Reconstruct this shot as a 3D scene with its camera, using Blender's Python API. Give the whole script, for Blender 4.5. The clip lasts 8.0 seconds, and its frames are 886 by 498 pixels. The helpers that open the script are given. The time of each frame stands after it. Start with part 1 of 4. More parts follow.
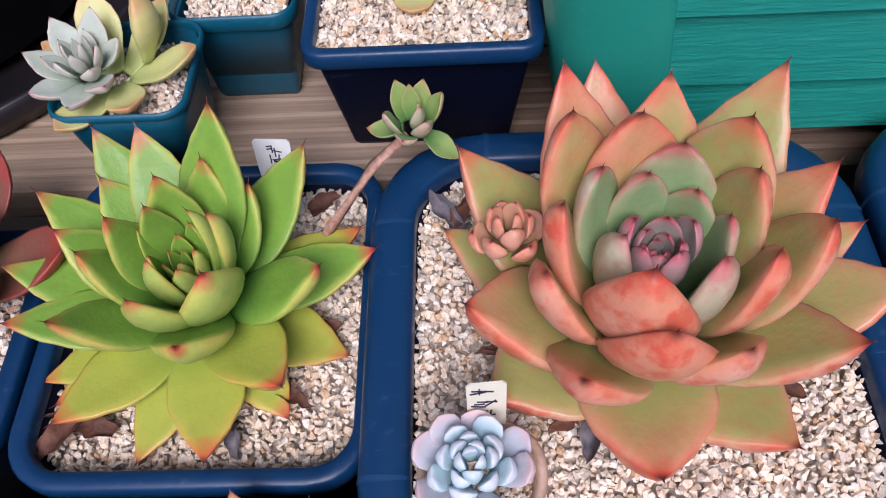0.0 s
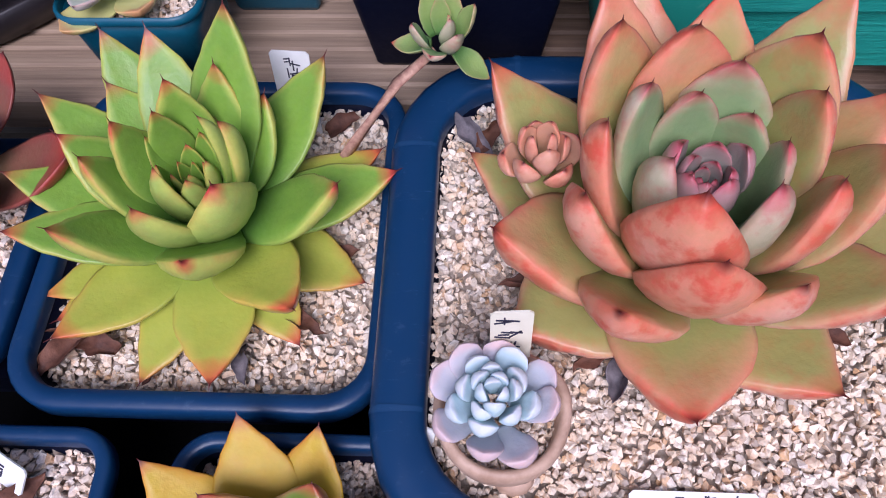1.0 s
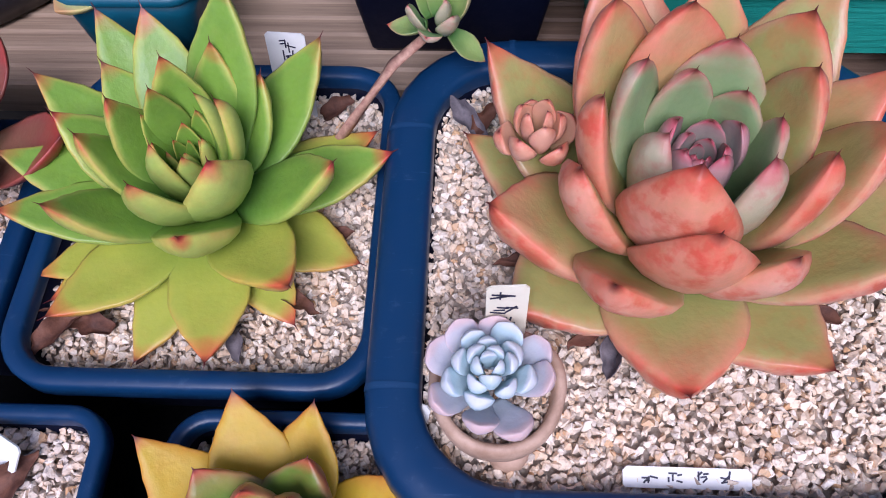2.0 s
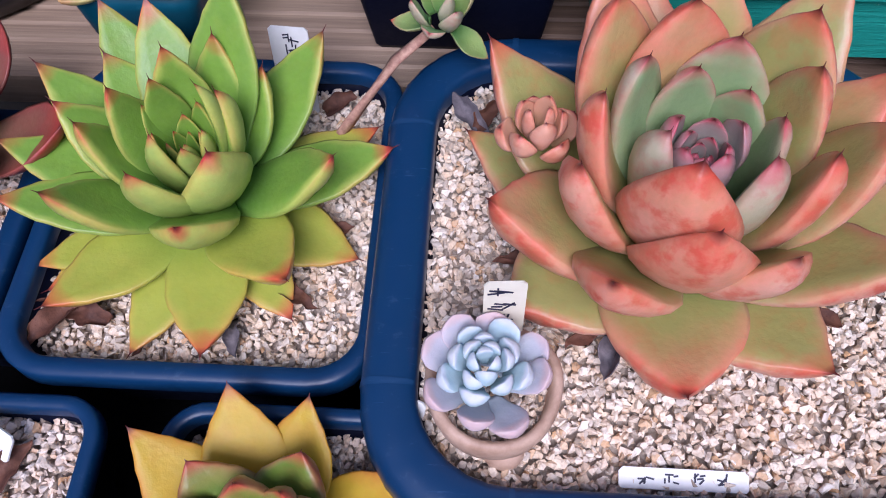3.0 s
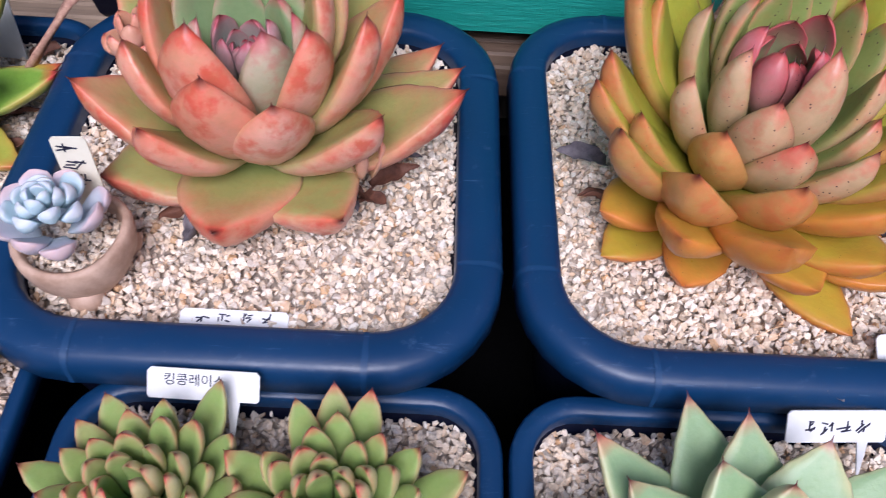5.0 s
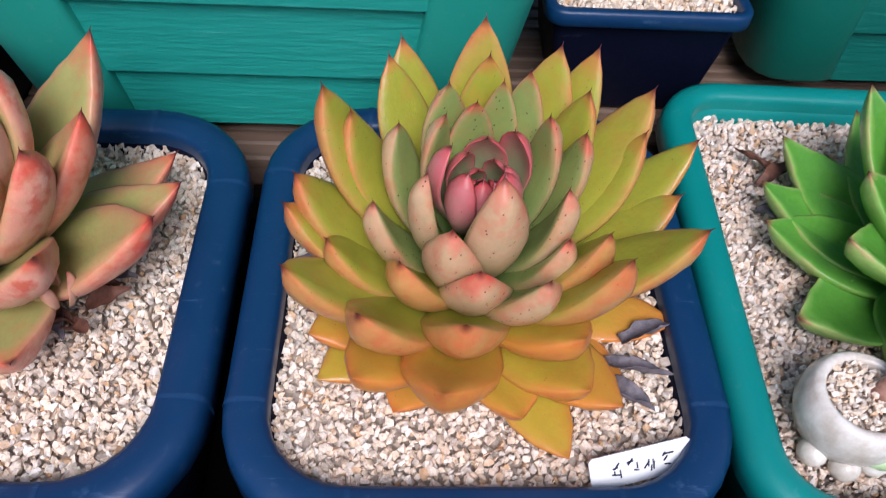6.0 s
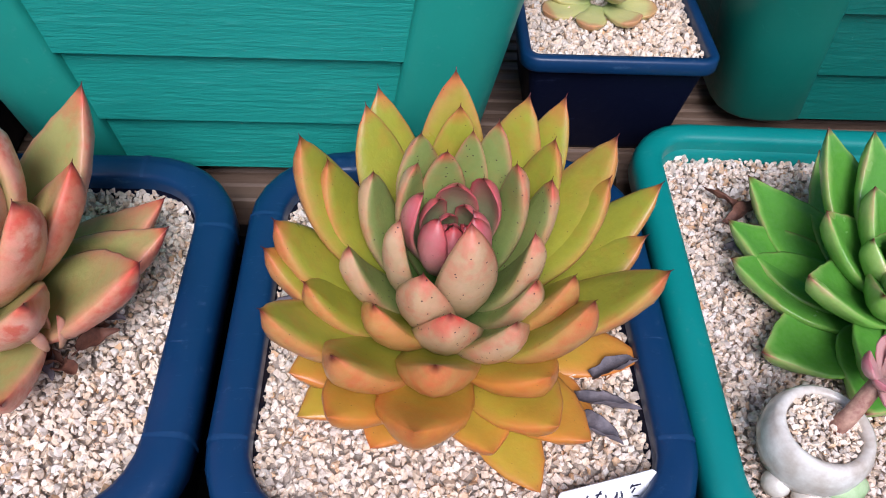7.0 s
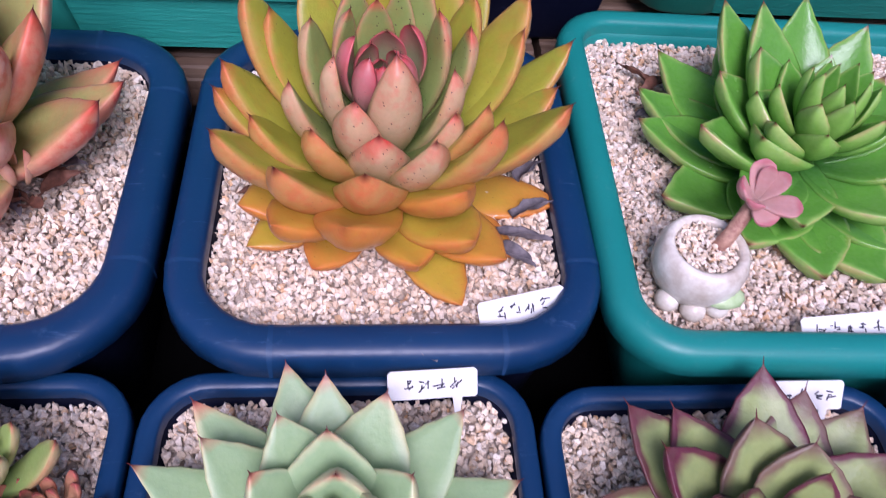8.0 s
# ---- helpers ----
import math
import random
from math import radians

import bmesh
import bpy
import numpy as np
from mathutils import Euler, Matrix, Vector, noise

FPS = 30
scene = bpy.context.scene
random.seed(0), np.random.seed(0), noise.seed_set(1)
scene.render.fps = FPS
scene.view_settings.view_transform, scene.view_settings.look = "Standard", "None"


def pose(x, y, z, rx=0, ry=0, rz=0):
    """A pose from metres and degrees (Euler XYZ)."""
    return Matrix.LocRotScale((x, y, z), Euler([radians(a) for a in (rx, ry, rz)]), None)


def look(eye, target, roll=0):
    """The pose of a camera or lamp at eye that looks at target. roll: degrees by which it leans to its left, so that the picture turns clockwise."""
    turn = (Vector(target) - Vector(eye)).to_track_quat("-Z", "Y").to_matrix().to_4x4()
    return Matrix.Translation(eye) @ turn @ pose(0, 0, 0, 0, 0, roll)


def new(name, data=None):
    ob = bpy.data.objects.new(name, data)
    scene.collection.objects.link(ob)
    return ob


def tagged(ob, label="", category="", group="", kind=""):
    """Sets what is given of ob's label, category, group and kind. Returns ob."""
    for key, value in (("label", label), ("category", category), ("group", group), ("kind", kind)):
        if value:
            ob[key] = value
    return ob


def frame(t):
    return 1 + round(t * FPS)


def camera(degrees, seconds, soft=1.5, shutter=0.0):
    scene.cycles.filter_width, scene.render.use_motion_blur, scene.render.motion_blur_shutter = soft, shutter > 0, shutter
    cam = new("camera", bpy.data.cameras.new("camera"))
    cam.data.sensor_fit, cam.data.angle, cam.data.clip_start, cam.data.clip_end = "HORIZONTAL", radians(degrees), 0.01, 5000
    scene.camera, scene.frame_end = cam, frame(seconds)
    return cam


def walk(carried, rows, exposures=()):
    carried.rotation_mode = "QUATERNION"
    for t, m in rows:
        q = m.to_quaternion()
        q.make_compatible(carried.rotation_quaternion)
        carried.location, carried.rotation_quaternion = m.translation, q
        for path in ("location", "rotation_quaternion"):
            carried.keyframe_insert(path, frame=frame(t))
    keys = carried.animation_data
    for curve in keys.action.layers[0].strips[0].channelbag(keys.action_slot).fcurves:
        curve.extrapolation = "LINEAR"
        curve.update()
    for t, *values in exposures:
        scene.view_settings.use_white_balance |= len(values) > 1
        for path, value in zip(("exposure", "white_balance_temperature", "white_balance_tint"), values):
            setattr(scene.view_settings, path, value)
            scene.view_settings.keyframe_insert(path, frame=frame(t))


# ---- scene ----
cam = camera(60.1, 8.0, soft=1.0, shutter=0.12)
PATH = [
    (0, (-0.064, -0.148, 0.418), (-0.141, 0.949, -1.253), -5.1),
    (0.5, (-0.066, -0.146, 0.398), (-0.151, 0.876, -1.318), -3.9),
    (1, (-0.071, -0.147, 0.396), (-0.173, 0.84, -1.34), -4.2),
    (1.5, (-0.073, -0.152, 0.392), (-0.17, 0.814, -1.357), -4.1),
    (1.7, (-0.073, -0.154, 0.393), (-0.15, 0.829, -1.347), -2.8),
    (3, (-0.071, -0.157, 0.39), (-0.157, 0.841, -1.341), -2.1),
    (3.5, (-0.066, -0.206, 0.378), (-0.14, 0.984, -1.227), 1.1),
    (4, (-0.043, -0.214, 0.415), (-0.035, 1.024, -1.156), 1.7),
    (4.5, (-0.006, -0.25, 0.41), (0.105, 0.954, -1.183), 4.8),
    (4.7, (0.033, -0.265, 0.403), (0.073, 0.927, -1.203), 4.7),
    (5.8, (0.185, -0.206, 0.39), (0.271, 0.976, -1.222), 4.8),
    (6, (0.203, -0.21, 0.415), (0.303, 1.027, -1.153), 4.8),
    (6.5, (0.209, -0.218, 0.436), (0.344, 1.097, -1.066), 5.6),
    (7, (0.213, -0.215, 0.431), (0.315, 1.079, -1.091), 4.2),
    (7.5, (0.225, -0.231, 0.43), (0.306, 1.053, -1.102), 4.6),
    (8, (0.226, -0.289, 0.427), (0.426, 0.926, -1.149), 7.6),
]
walk(cam, [(t, look(eye, target, roll)) for t, eye, target, roll in PATH], exposures=((0.0, 0.18, 5850, 22), (0.5, 0.18, 5700, 28), (3.0, 0.15, 5520, 27), (4.0, 0.14, 5420, 27), (4.5, 0.20, 5550, 25), (6.0, 0.25, 5800, 19), (7.0, 0.30, 5750, 20), (7.5, 0.27, 5750, 24), (8.0, 0.27, 5650, 38)))

# ---- light ----
world = bpy.data.worlds.new("overcast_sky")
scene.world = world
world.use_nodes = True
wn = world.node_tree.nodes
sky = wn.new("ShaderNodeTexSky")
sky.sky_type = 'NISHITA'
sky.sun_disc = False
sky.sun_elevation, sky.sun_rotation = radians(54), radians(180)
sky.air_density, sky.dust_density = 1.0, 3.0
world.node_tree.links.new(sky.outputs[0], wn["Background"].inputs[0])
wn["Background"].inputs[1].default_value = 0.092
sun_data = bpy.data.lights.new("sun", 'SUN')
sun_data.energy, sun_data.angle, sun_data.color = 2.7, radians(30), (1.0, 0.98, 0.96)
sun = new("sun", sun_data)
sun.matrix_world = look((0.03, -1.75, 2.4), (0.05, 0.05, 0.0))


# ---- materials ----
def material(name, rough=0.5, metal=0.0):
    m = bpy.data.materials.new(name)
    m.use_nodes = True
    b = m.node_tree.nodes["Principled BSDF"]
    b.inputs["Specular IOR Level"].default_value = 0.4
    b.inputs["Roughness"].default_value = rough
    b.inputs["Metallic"].default_value = metal
    return m, m.node_tree.nodes, m.node_tree.links, b


def ramp(nodes, links, source, stops):
    r = nodes.new("ShaderNodeValToRGB")
    el = r.color_ramp.elements
    while len(el) < len(stops):
        el.new(0.5)
    for e, (p, c) in zip(el, stops):
        e.position, e.color = p, (*c, 1)
    links.new(source, r.inputs[0])
    return r.outputs[0]


def noise_tex(nodes, links, scale, detail=3, coord="Object", rough=0.5, stretch=None):
    tc = nodes.new("ShaderNodeTexCoord")
    n = nodes.new("ShaderNodeTexNoise")
    n.inputs["Scale"].default_value, n.inputs["Detail"].default_value, n.inputs["Roughness"].default_value = scale, detail, rough
    if stretch:
        mp = nodes.new("ShaderNodeMapping")
        mp.inputs["Scale"].default_value = stretch
        links.new(tc.outputs[coord], mp.inputs[0])
        links.new(mp.outputs[0], n.inputs["Vector"])
    else:
        links.new(tc.outputs[coord], n.inputs["Vector"])
    return n.outputs["Fac"]


def arith(nodes, links, op, a, b=0.0, c=0.0, clamp=False):
    n = nodes.new("ShaderNodeMath")
    n.operation, n.use_clamp = op, clamp
    for k, v in enumerate((a, b, c)):
        if isinstance(v, (int, float)):
            n.inputs[k].default_value = v
        else:
            links.new(v, n.inputs[k])
    return n.outputs[0]


def mix(nodes, links, f, a, b, blend='MIX'):
    n = nodes.new("ShaderNodeMix")
    n.data_type, n.blend_type = 'RGBA', blend
    for k, v in ((0, f), (6, a), (7, b)):
        if isinstance(v, (int, float)):
            n.inputs[k].default_value = v
        elif isinstance(v, tuple):
            n.inputs[k].default_value = (*v, 1)
        else:
            links.new(v, n.inputs[k])
    return n.outputs[2]


def bump(nodes, links, bsdf, height, strength, distance):
    b = nodes.new("ShaderNodeBump")
    b.inputs["Strength"].default_value, b.inputs["Distance"].default_value = strength, distance
    links.new(height, b.inputs["Height"])
    links.new(b.outputs[0], bsdf.inputs["Normal"])


def leaf_material(name, deep, face, blush, tip, blush_from=0.45, under=0.5, edge_from=0.72, bloom=0.12, rough=0.42, spots=0.0, margin=0.5, edge_gain=0.5, tip_from=0.80, dark_point=1.0, belly=None, patch=0.0, vary=0.3):
    """Succulent leaf: deep colour at the base, face colour, blush towards the tip and on the underside, coloured edge and tip."""
    m, n, l, b = material(name, rough)
    att = {}
    for key in ("along", "edge", "under"):
        a = n.new("ShaderNodeAttribute")
        a.attribute_name = key
        att[key] = a.outputs["Fac"]
    info = n.new("ShaderNodeObjectInfo").outputs["Random"]
    big = noise_tex(n, l, 55, 3)
    fine = noise_tex(n, l, 420, 3)
    body = mix(n, l, arith(n, l, 'MULTIPLY_ADD', att["along"], 2.2, -0.15, True), deep, face)
    if belly:
        body = mix(n, l, arith(n, l, 'MULTIPLY', att["under"], arith(n, l, 'MULTIPLY_ADD', att["along"], 1.3, 0.25, True)), body, belly)
    wob = arith(n, l, 'MULTIPLY_ADD', big, 0.9, -0.45)
    one = arith(n, l, 'MULTIPLY_ADD', info, vary, -0.5 * vary)
    f = arith(n, l, 'SUBTRACT', att["along"], blush_from)
    f = arith(n, l, 'MULTIPLY', f, 1.6)
    f = arith(n, l, 'ADD', f, arith(n, l, 'MULTIPLY', att["under"], under))
    mg = arith(n, l, 'MULTIPLY_ADD', att["edge"], 1.4, -0.4, True)
    mg = arith(n, l, 'MULTIPLY', arith(n, l, 'POWER', mg, 1.5), arith(n, l, 'MULTIPLY_ADD', att["along"], 2.0, -0.35, True))
    f = arith(n, l, 'ADD', f, arith(n, l, 'MULTIPLY', mg, margin))
    f = arith(n, l, 'ADD', f, wob)
    f = arith(n, l, 'ADD', f, one, 0, True)
    col = mix(n, l, f, body, blush)
    e = arith(n, l, 'SUBTRACT', arith(n, l, 'MULTIPLY_ADD', wob, 0.5, att["edge"]), edge_from)
    e = arith(n, l, 'MULTIPLY', e, 0.8 / max(0.05, 1.0 - edge_from), 0, True)
    e = arith(n, l, 'MULTIPLY', arith(n, l, 'POWER', e, 1.3), edge_gain)
    e = arith(n, l, 'MULTIPLY', e, arith(n, l, 'MULTIPLY_ADD', att["along"], 1.7, -0.55, True))
    t = arith(n, l, 'MULTIPLY_ADD', arith(n, l, 'MULTIPLY_ADD', wob, 0.25, att["along"]), 8.0, -8.0 * tip_from, True)
    e = arith(n, l, 'ADD', e, t, 0, True)
    e = arith(n, l, 'MULTIPLY', e, arith(n, l, 'MULTIPLY_ADD', info, 0.45, 0.75, True))
    col = mix(n, l, e, col, tip)
    if patch:
        pn = noise_tex(n, l, 95, 4, rough=0.6)
        pf = arith(n, l, 'MULTIPLY_ADD', pn, 6.5, -3.1, True)
        pf = arith(n, l, 'MULTIPLY', pf, arith(n, l, 'MULTIPLY_ADD', att["under"], 0.75, 0.25))
        pf = arith(n, l, 'MULTIPLY', pf, arith(n, l, 'MULTIPLY_ADD', att["along"], 1.8, -0.5, True))
        col = mix(n, l, arith(n, l, 'MULTIPLY', pf, patch), col, tip)
    streak = noise_tex(n, l, 150, 4, rough=0.7)
    col = mix(n, l, arith(n, l, 'MULTIPLY_ADD', streak, 1.6, -0.62, True), col, mix(n, l, 0.35, col, deep))
    # pale waxy bloom in soft clouds
    col = mix(n, l, arith(n, l, 'MULTIPLY', fine, bloom), col, (0.72, 0.68, 0.62))
    if spots:
        v = n.new("ShaderNodeTexVoronoi")
        v.inputs["Scale"].default_value = 330
        tc = n.new("ShaderNodeTexCoord")
        l.new(tc.outputs["Object"], v.inputs["Vector"])
        s = arith(n, l, 'LESS_THAN', v.outputs["Distance"], spots)
        s = arith(n, l, 'MULTIPLY', s, arith(n, l, 'GREATER_THAN', big, 0.47))
        col = mix(n, l, s, col, (0.06, 0.02, 0.02))
    # dry dark spine at the very tip
    sp = arith(n, l, 'MULTIPLY_ADD', att["along"], 24.0, -23.0, True)
    col = mix(n, l, arith(n, l, 'MULTIPLY', sp, dark_point), col, (0.09, 0.014, 0.012))
    l.new(col, b.inputs["Base Color"])
    l.new(arith(n, l, 'MULTIPLY_ADD', big, 0.25, rough - 0.12), b.inputs["Roughness"])
    b.inputs["Subsurface Weight"].default_value = 0.12
    b.inputs["Subsurface Radius"].default_value = (0.004, 0.003, 0.0015)
    b.inputs["Subsurface Scale"].default_value = 0.6
    bump(n, l, b, arith(n, l, 'MULTIPLY_ADD', streak, 0.8, fine), 0.22, 0.0008)
    return m


def plastic_material(name, dark, light, rough=0.42, scuff=(0.16, 0.22, 0.32), gloss=0.4):
    m, n, l, b = material(name, rough)
    b.inputs["Specular IOR Level"].default_value = gloss
    big = noise_tex(n, l, 14, 4)
    fine = noise_tex(n, l, 160, 5, rough=0.7)
    scr = noise_tex(n, l, 30, 6, rough=0.75, stretch=(1, 9, 3))
    col = mix(n, l, big, dark, light)
    s = arith(n, l, 'MULTIPLY_ADD', scr, 9.0, -5.6, True)
    col = mix(n, l, arith(n, l, 'MULTIPLY', s, 0.5), col, scuff)
    d = arith(n, l, 'MULTIPLY_ADD', fine, 6.0, -3.6, True)
    col = mix(n, l, arith(n, l, 'MULTIPLY', d, 0.28), col, scuff)
    l.new(col, b.inputs["Base Color"])
    l.new(arith(n, l, 'MULTIPLY_ADD', fine, 0.35, rough - 0.17), b.inputs["Roughness"])
    bump(n, l, b, fine, 0.15, 0.0008)
    return m


def gravel_material(name, tint=(1, 1, 1)):
    m, n, l, b = material(name, 0.75)
    g = n.new("ShaderNodeNewGeometry")
    c = ramp(n, l, g.outputs["Random Per Island"], [
        (0.0, (0.20, 0.17, 0.15)), (0.05, (0.74, 0.62, 0.49)), (0.22, (0.88, 0.75, 0.61)), (0.40, (0.95, 0.87, 0.78)),
        (0.55, (0.66, 0.42, 0.23)), (0.59, (0.90, 0.80, 0.69)), (0.84, (0.55, 0.49, 0.44)), (0.91, (0.95, 0.91, 0.85))])
    fine = noise_tex(n, l, 700, 3)
    mid = noise_tex(n, l, 240, 2)
    c = mix(n, l, arith(n, l, 'MULTIPLY_ADD', fine, 3.0, -1.5, True), c, (0.46, 0.36, 0.26))
    c = mix(n, l, arith(n, l, 'MULTIPLY_ADD', mid, 4.0, -2.2, True), c, (0.94, 0.90, 0.85))
    c = mix(n, l, 1.0, c, tint, 'MULTIPLY')
    l.new(c, b.inputs["Base Color"])
    bump(n, l, b, fine, 0.5, 0.001)
    return m


def mottled(name, a, c, scale, rough=0.6, bump_strength=0.2, bump_dist=0.001, stretch=None, detail=5, gloss=0.4):
    m, n, l, b = material(name, rough)
    b.inputs["Specular IOR Level"].default_value = gloss
    f = noise_tex(n, l, scale, detail, rough=0.65, stretch=stretch)
    l.new(ramp(n, l, f, [(0.3, a), (0.7, c)]), b.inputs["Base Color"])
    bump(n, l, b, f, bump_strength, bump_dist)
    return m


NAVY = plastic_material("navy_plastic", (0.0025, 0.026, 0.080), (0.006, 0.042, 0.116), 0.36, (0.09, 0.17, 0.30))
SEAM = plastic_material("worn_navy_seam", (0.004, 0.034, 0.10), (0.012, 0.056, 0.14), 0.45, (0.14, 0.22, 0.36))
# near-black copy of NAVY: shade on the pot walls, put into the colour
NAVY_SHADED = plastic_material("shaded_navy_plastic", (0.0016, 0.0026, 0.011), (0.003, 0.005, 0.018), 0.55, (0.03, 0.04, 0.08), gloss=0.14)
TEAL = plastic_material("teal_plastic", (0.003, 0.075, 0.125), (0.005, 0.10, 0.155), 0.4, (0.05, 0.22, 0.28))
GREEN_TRAY = plastic_material("green_plastic", (0.003, 0.19, 0.170), (0.006, 0.235, 0.205), 0.4, (0.10, 0.35, 0.30))
BIN = plastic_material("bin_green_plastic", (0.012, 0.25, 0.19), (0.024, 0.34, 0.25), 0.45, (0.14, 0.42, 0.34))
BLACK = mottled("black_plastic", (0.010, 0.009, 0.011), (0.025, 0.02, 0.022), 20, 0.35)
GRAVEL = gravel_material("granite_grit", (1.0, 0.95, 0.87))
GRAVEL_DUSTY = gravel_material("dusty_granite_grit", (0.93, 0.87, 0.82))
CLAY = mottled("pale_clay", (0.36, 0.22, 0.145), (0.60, 0.41, 0.30), 90, 0.55, 0.3)
CERAMIC = mottled("cream_glaze", (0.44, 0.35, 0.26), (0.88, 0.86, 0.77), 45, 0.2, 0.15)
GLAZE_GREEN = mottled("green_glaze", (0.25, 0.42, 0.16), (0.50, 0.62, 0.35), 90, 0.25, 0.1)
LABEL = mottled("label_plastic", (0.74, 0.74, 0.71), (0.86, 0.86, 0.84), 60, 0.4, 0.05)
LABEL_CREAM = mottled("cream_label_plastic", (0.74, 0.68, 0.52), (0.86, 0.81, 0.66), 60, 0.45, 0.05)
INK = mottled("marker_ink", (0.010, 0.010, 0.03), (0.03, 0.03, 0.06), 300, 0.5, 0.0)
DRY = mottled("dry_leaf", (0.05, 0.016, 0.010), (0.20, 0.085, 0.05), 120, 0.7, 0.5, 0.002)
DRY_GREY = mottled("dry_grey_leaf", (0.05, 0.045, 0.055), (0.22, 0.19, 0.20), 120, 0.7, 0.5, 0.002)
STEM = mottled("succulent_stem", (0.28, 0.12, 0.09), (0.58, 0.36, 0.25), 260, 0.6, 0.3)
SOIL = mottled("fine_grit", (0.36, 0.29, 0.23), (0.60, 0.51, 0.42), 500, 0.9, 0.5, 0.002)
# near-black colour that paints the deep shade between the pots
SHADE_BLACK = mottled("gap_shade_black", (0.0008, 0.0008, 0.001), (0.002, 0.002, 0.0024), 300, 0.9, 0.3, 0.001, gloss=0.05)
EARTH = mottled("dark_ground", (0.03, 0.027, 0.024), (0.07, 0.06, 0.05), 6, 0.9, 0.4, 0.01)


def wood_material(name, shade):
    m, n, l, b = material(name, 0.65)
    f = noise_tex(n, l, 9, 6, stretch=(1, 26, 26), rough=0.65)
    big = noise_tex(n, l, 3, 3)
    info = n.new("ShaderNodeObjectInfo").outputs["Random"]
    c = ramp(n, l, f, [(0.28, (0.14, 0.085, 0.055)), (0.5, (0.34, 0.235, 0.15)), (0.72, (0.50, 0.37, 0.25))])
    c = mix(n, l, arith(n, l, 'MULTIPLY_ADD', big, 1.5, -0.55, True), c, (0.26, 0.21, 0.17))
    c = mix(n, l, arith(n, l, 'MULTIPLY', info, 0.35), c, (0.24, 0.16, 0.10))
    c = mix(n, l, 1.0, c, shade, 'MULTIPLY')
    l.new(c, b.inputs["Base Color"])
    bump(n, l, b, f, 0.35, 0.002)
    return m


WOOD = wood_material("weathered_deck_wood", (1, 1, 1))
# same wood multiplied darker: shade on the right-hand boards painted in
WOOD_SHADED = wood_material("shaded_deck_wood", (0.42, 0.38, 0.37))

L_RED = leaf_material("blushed_red_leaf", (0.13, 0.23, 0.05), (0.35, 0.33, 0.10), (0.70, 0.26, 0.155), (0.62, 0.06, 0.03), 0.63, 0.27, 0.67, 0.03, 0.36, margin=0.45, tip_from=0.88, belly=(0.76, 0.42, 0.32), patch=0.8, vary=0.8, edge_gain=0.28)
L_CROWN = leaf_material("grey_green_crown_leaf", (0.08, 0.20, 0.06), (0.24, 0.35, 0.15), (0.60, 0.33, 0.26), (0.50, 0.03, 0.06), 0.86, 0.14, 0.88, 0.05, 0.40, margin=0.4, tip_from=0.89, belly=(0.46, 0.42, 0.27), patch=0.4, edge_gain=0.3)
L_HEART = leaf_material("plum_heart_leaf", (0.10, 0.18, 0.12), (0.26, 0.26, 0.22), (0.50, 0.20, 0.22), (0.46, 0.02, 0.06), 0.66, 0.25, 0.86, 0.08, 0.40, margin=0.3, tip_from=0.86, belly=(0.40, 0.25, 0.24), edge_gain=0.3)
L_GREEN = leaf_material("lime_green_leaf", (0.020, 0.13, 0.008), (0.18, 0.34, 0.030), (0.56, 0.56, 0.10), (0.56, 0.035, 0.028), 0.93, 0.10, 0.90, 0.05, 0.40, margin=0.85, edge_gain=0.3, tip_from=0.88, belly=(0.36, 0.46, 0.09), patch=0.12, vary=0.4)
L_LIME = leaf_material("yellow_green_leaf", (0.13, 0.25, 0.02), (0.38, 0.41, 0.05), (0.62, 0.40, 0.07), (0.56, 0.07, 0.03), 0.82, 0.2, 0.84, 0.03, 0.34, margin=0.7, tip_from=0.86, patch=0.2, edge_gain=0.25)
L_OLIVE = leaf_material("olive_orange_leaf", (0.11, 0.19, 0.012), (0.33, 0.33, 0.026), (0.56, 0.26, 0.075), (0.60, 0.12, 0.04), 0.84, 0.38, 0.81, 0.03, 0.33, 0.07, margin=0.42, tip_from=0.90, belly=(0.55, 0.27, 0.09), patch=0.6, vary=0.6, edge_gain=0.25)
L_AMBER = leaf_material("amber_leaf", (0.24, 0.24, 0.015), (0.46, 0.34, 0.025), (0.62, 0.22, 0.03), (0.58, 0.11, 0.03), 0.54, 0.4, 0.74, 0.03, 0.32, 0.06, margin=0.35, tip_from=0.94, belly=(0.52, 0.20, 0.06), patch=0.4, vary=0.8, edge_gain=0.2, dark_point=0.25)
L_PINK = leaf_material("spotted_rose_leaf", (0.07, 0.17, 0.025), (0.25, 0.32, 0.08), (0.55, 0.30, 0.16), (0.66, 0.065, 0.045), 0.90, 0.25, 0.83, 0.04, 0.36, 0.13, margin=0.52, tip_from=0.90, belly=(0.58, 0.38, 0.21), patch=0.4, edge_gain=0.3)
L_ROSEHEART = leaf_material("rose_heart_leaf", (0.07, 0.15, 0.04), (0.20, 0.20, 0.09), (0.52, 0.11, 0.12), (0.60, 0.04, 0.05), 0.60, 0.35, 0.7, 0.08, 0.36, 0.09, margin=0.7, tip_from=0.88, belly=(0.50, 0.20, 0.18))
L_YELLOW = leaf_material("yellow_leaf", (0.24, 0.25, 0.008), (0.53, 0.34, 0.008), (0.62, 0.22, 0.025), (0.44, 0.07, 0.022), 0.74, 0.2, 0.82, 0.03, 0.50, margin=0.6, tip_from=0.88, patch=0.5, vary=0.7)
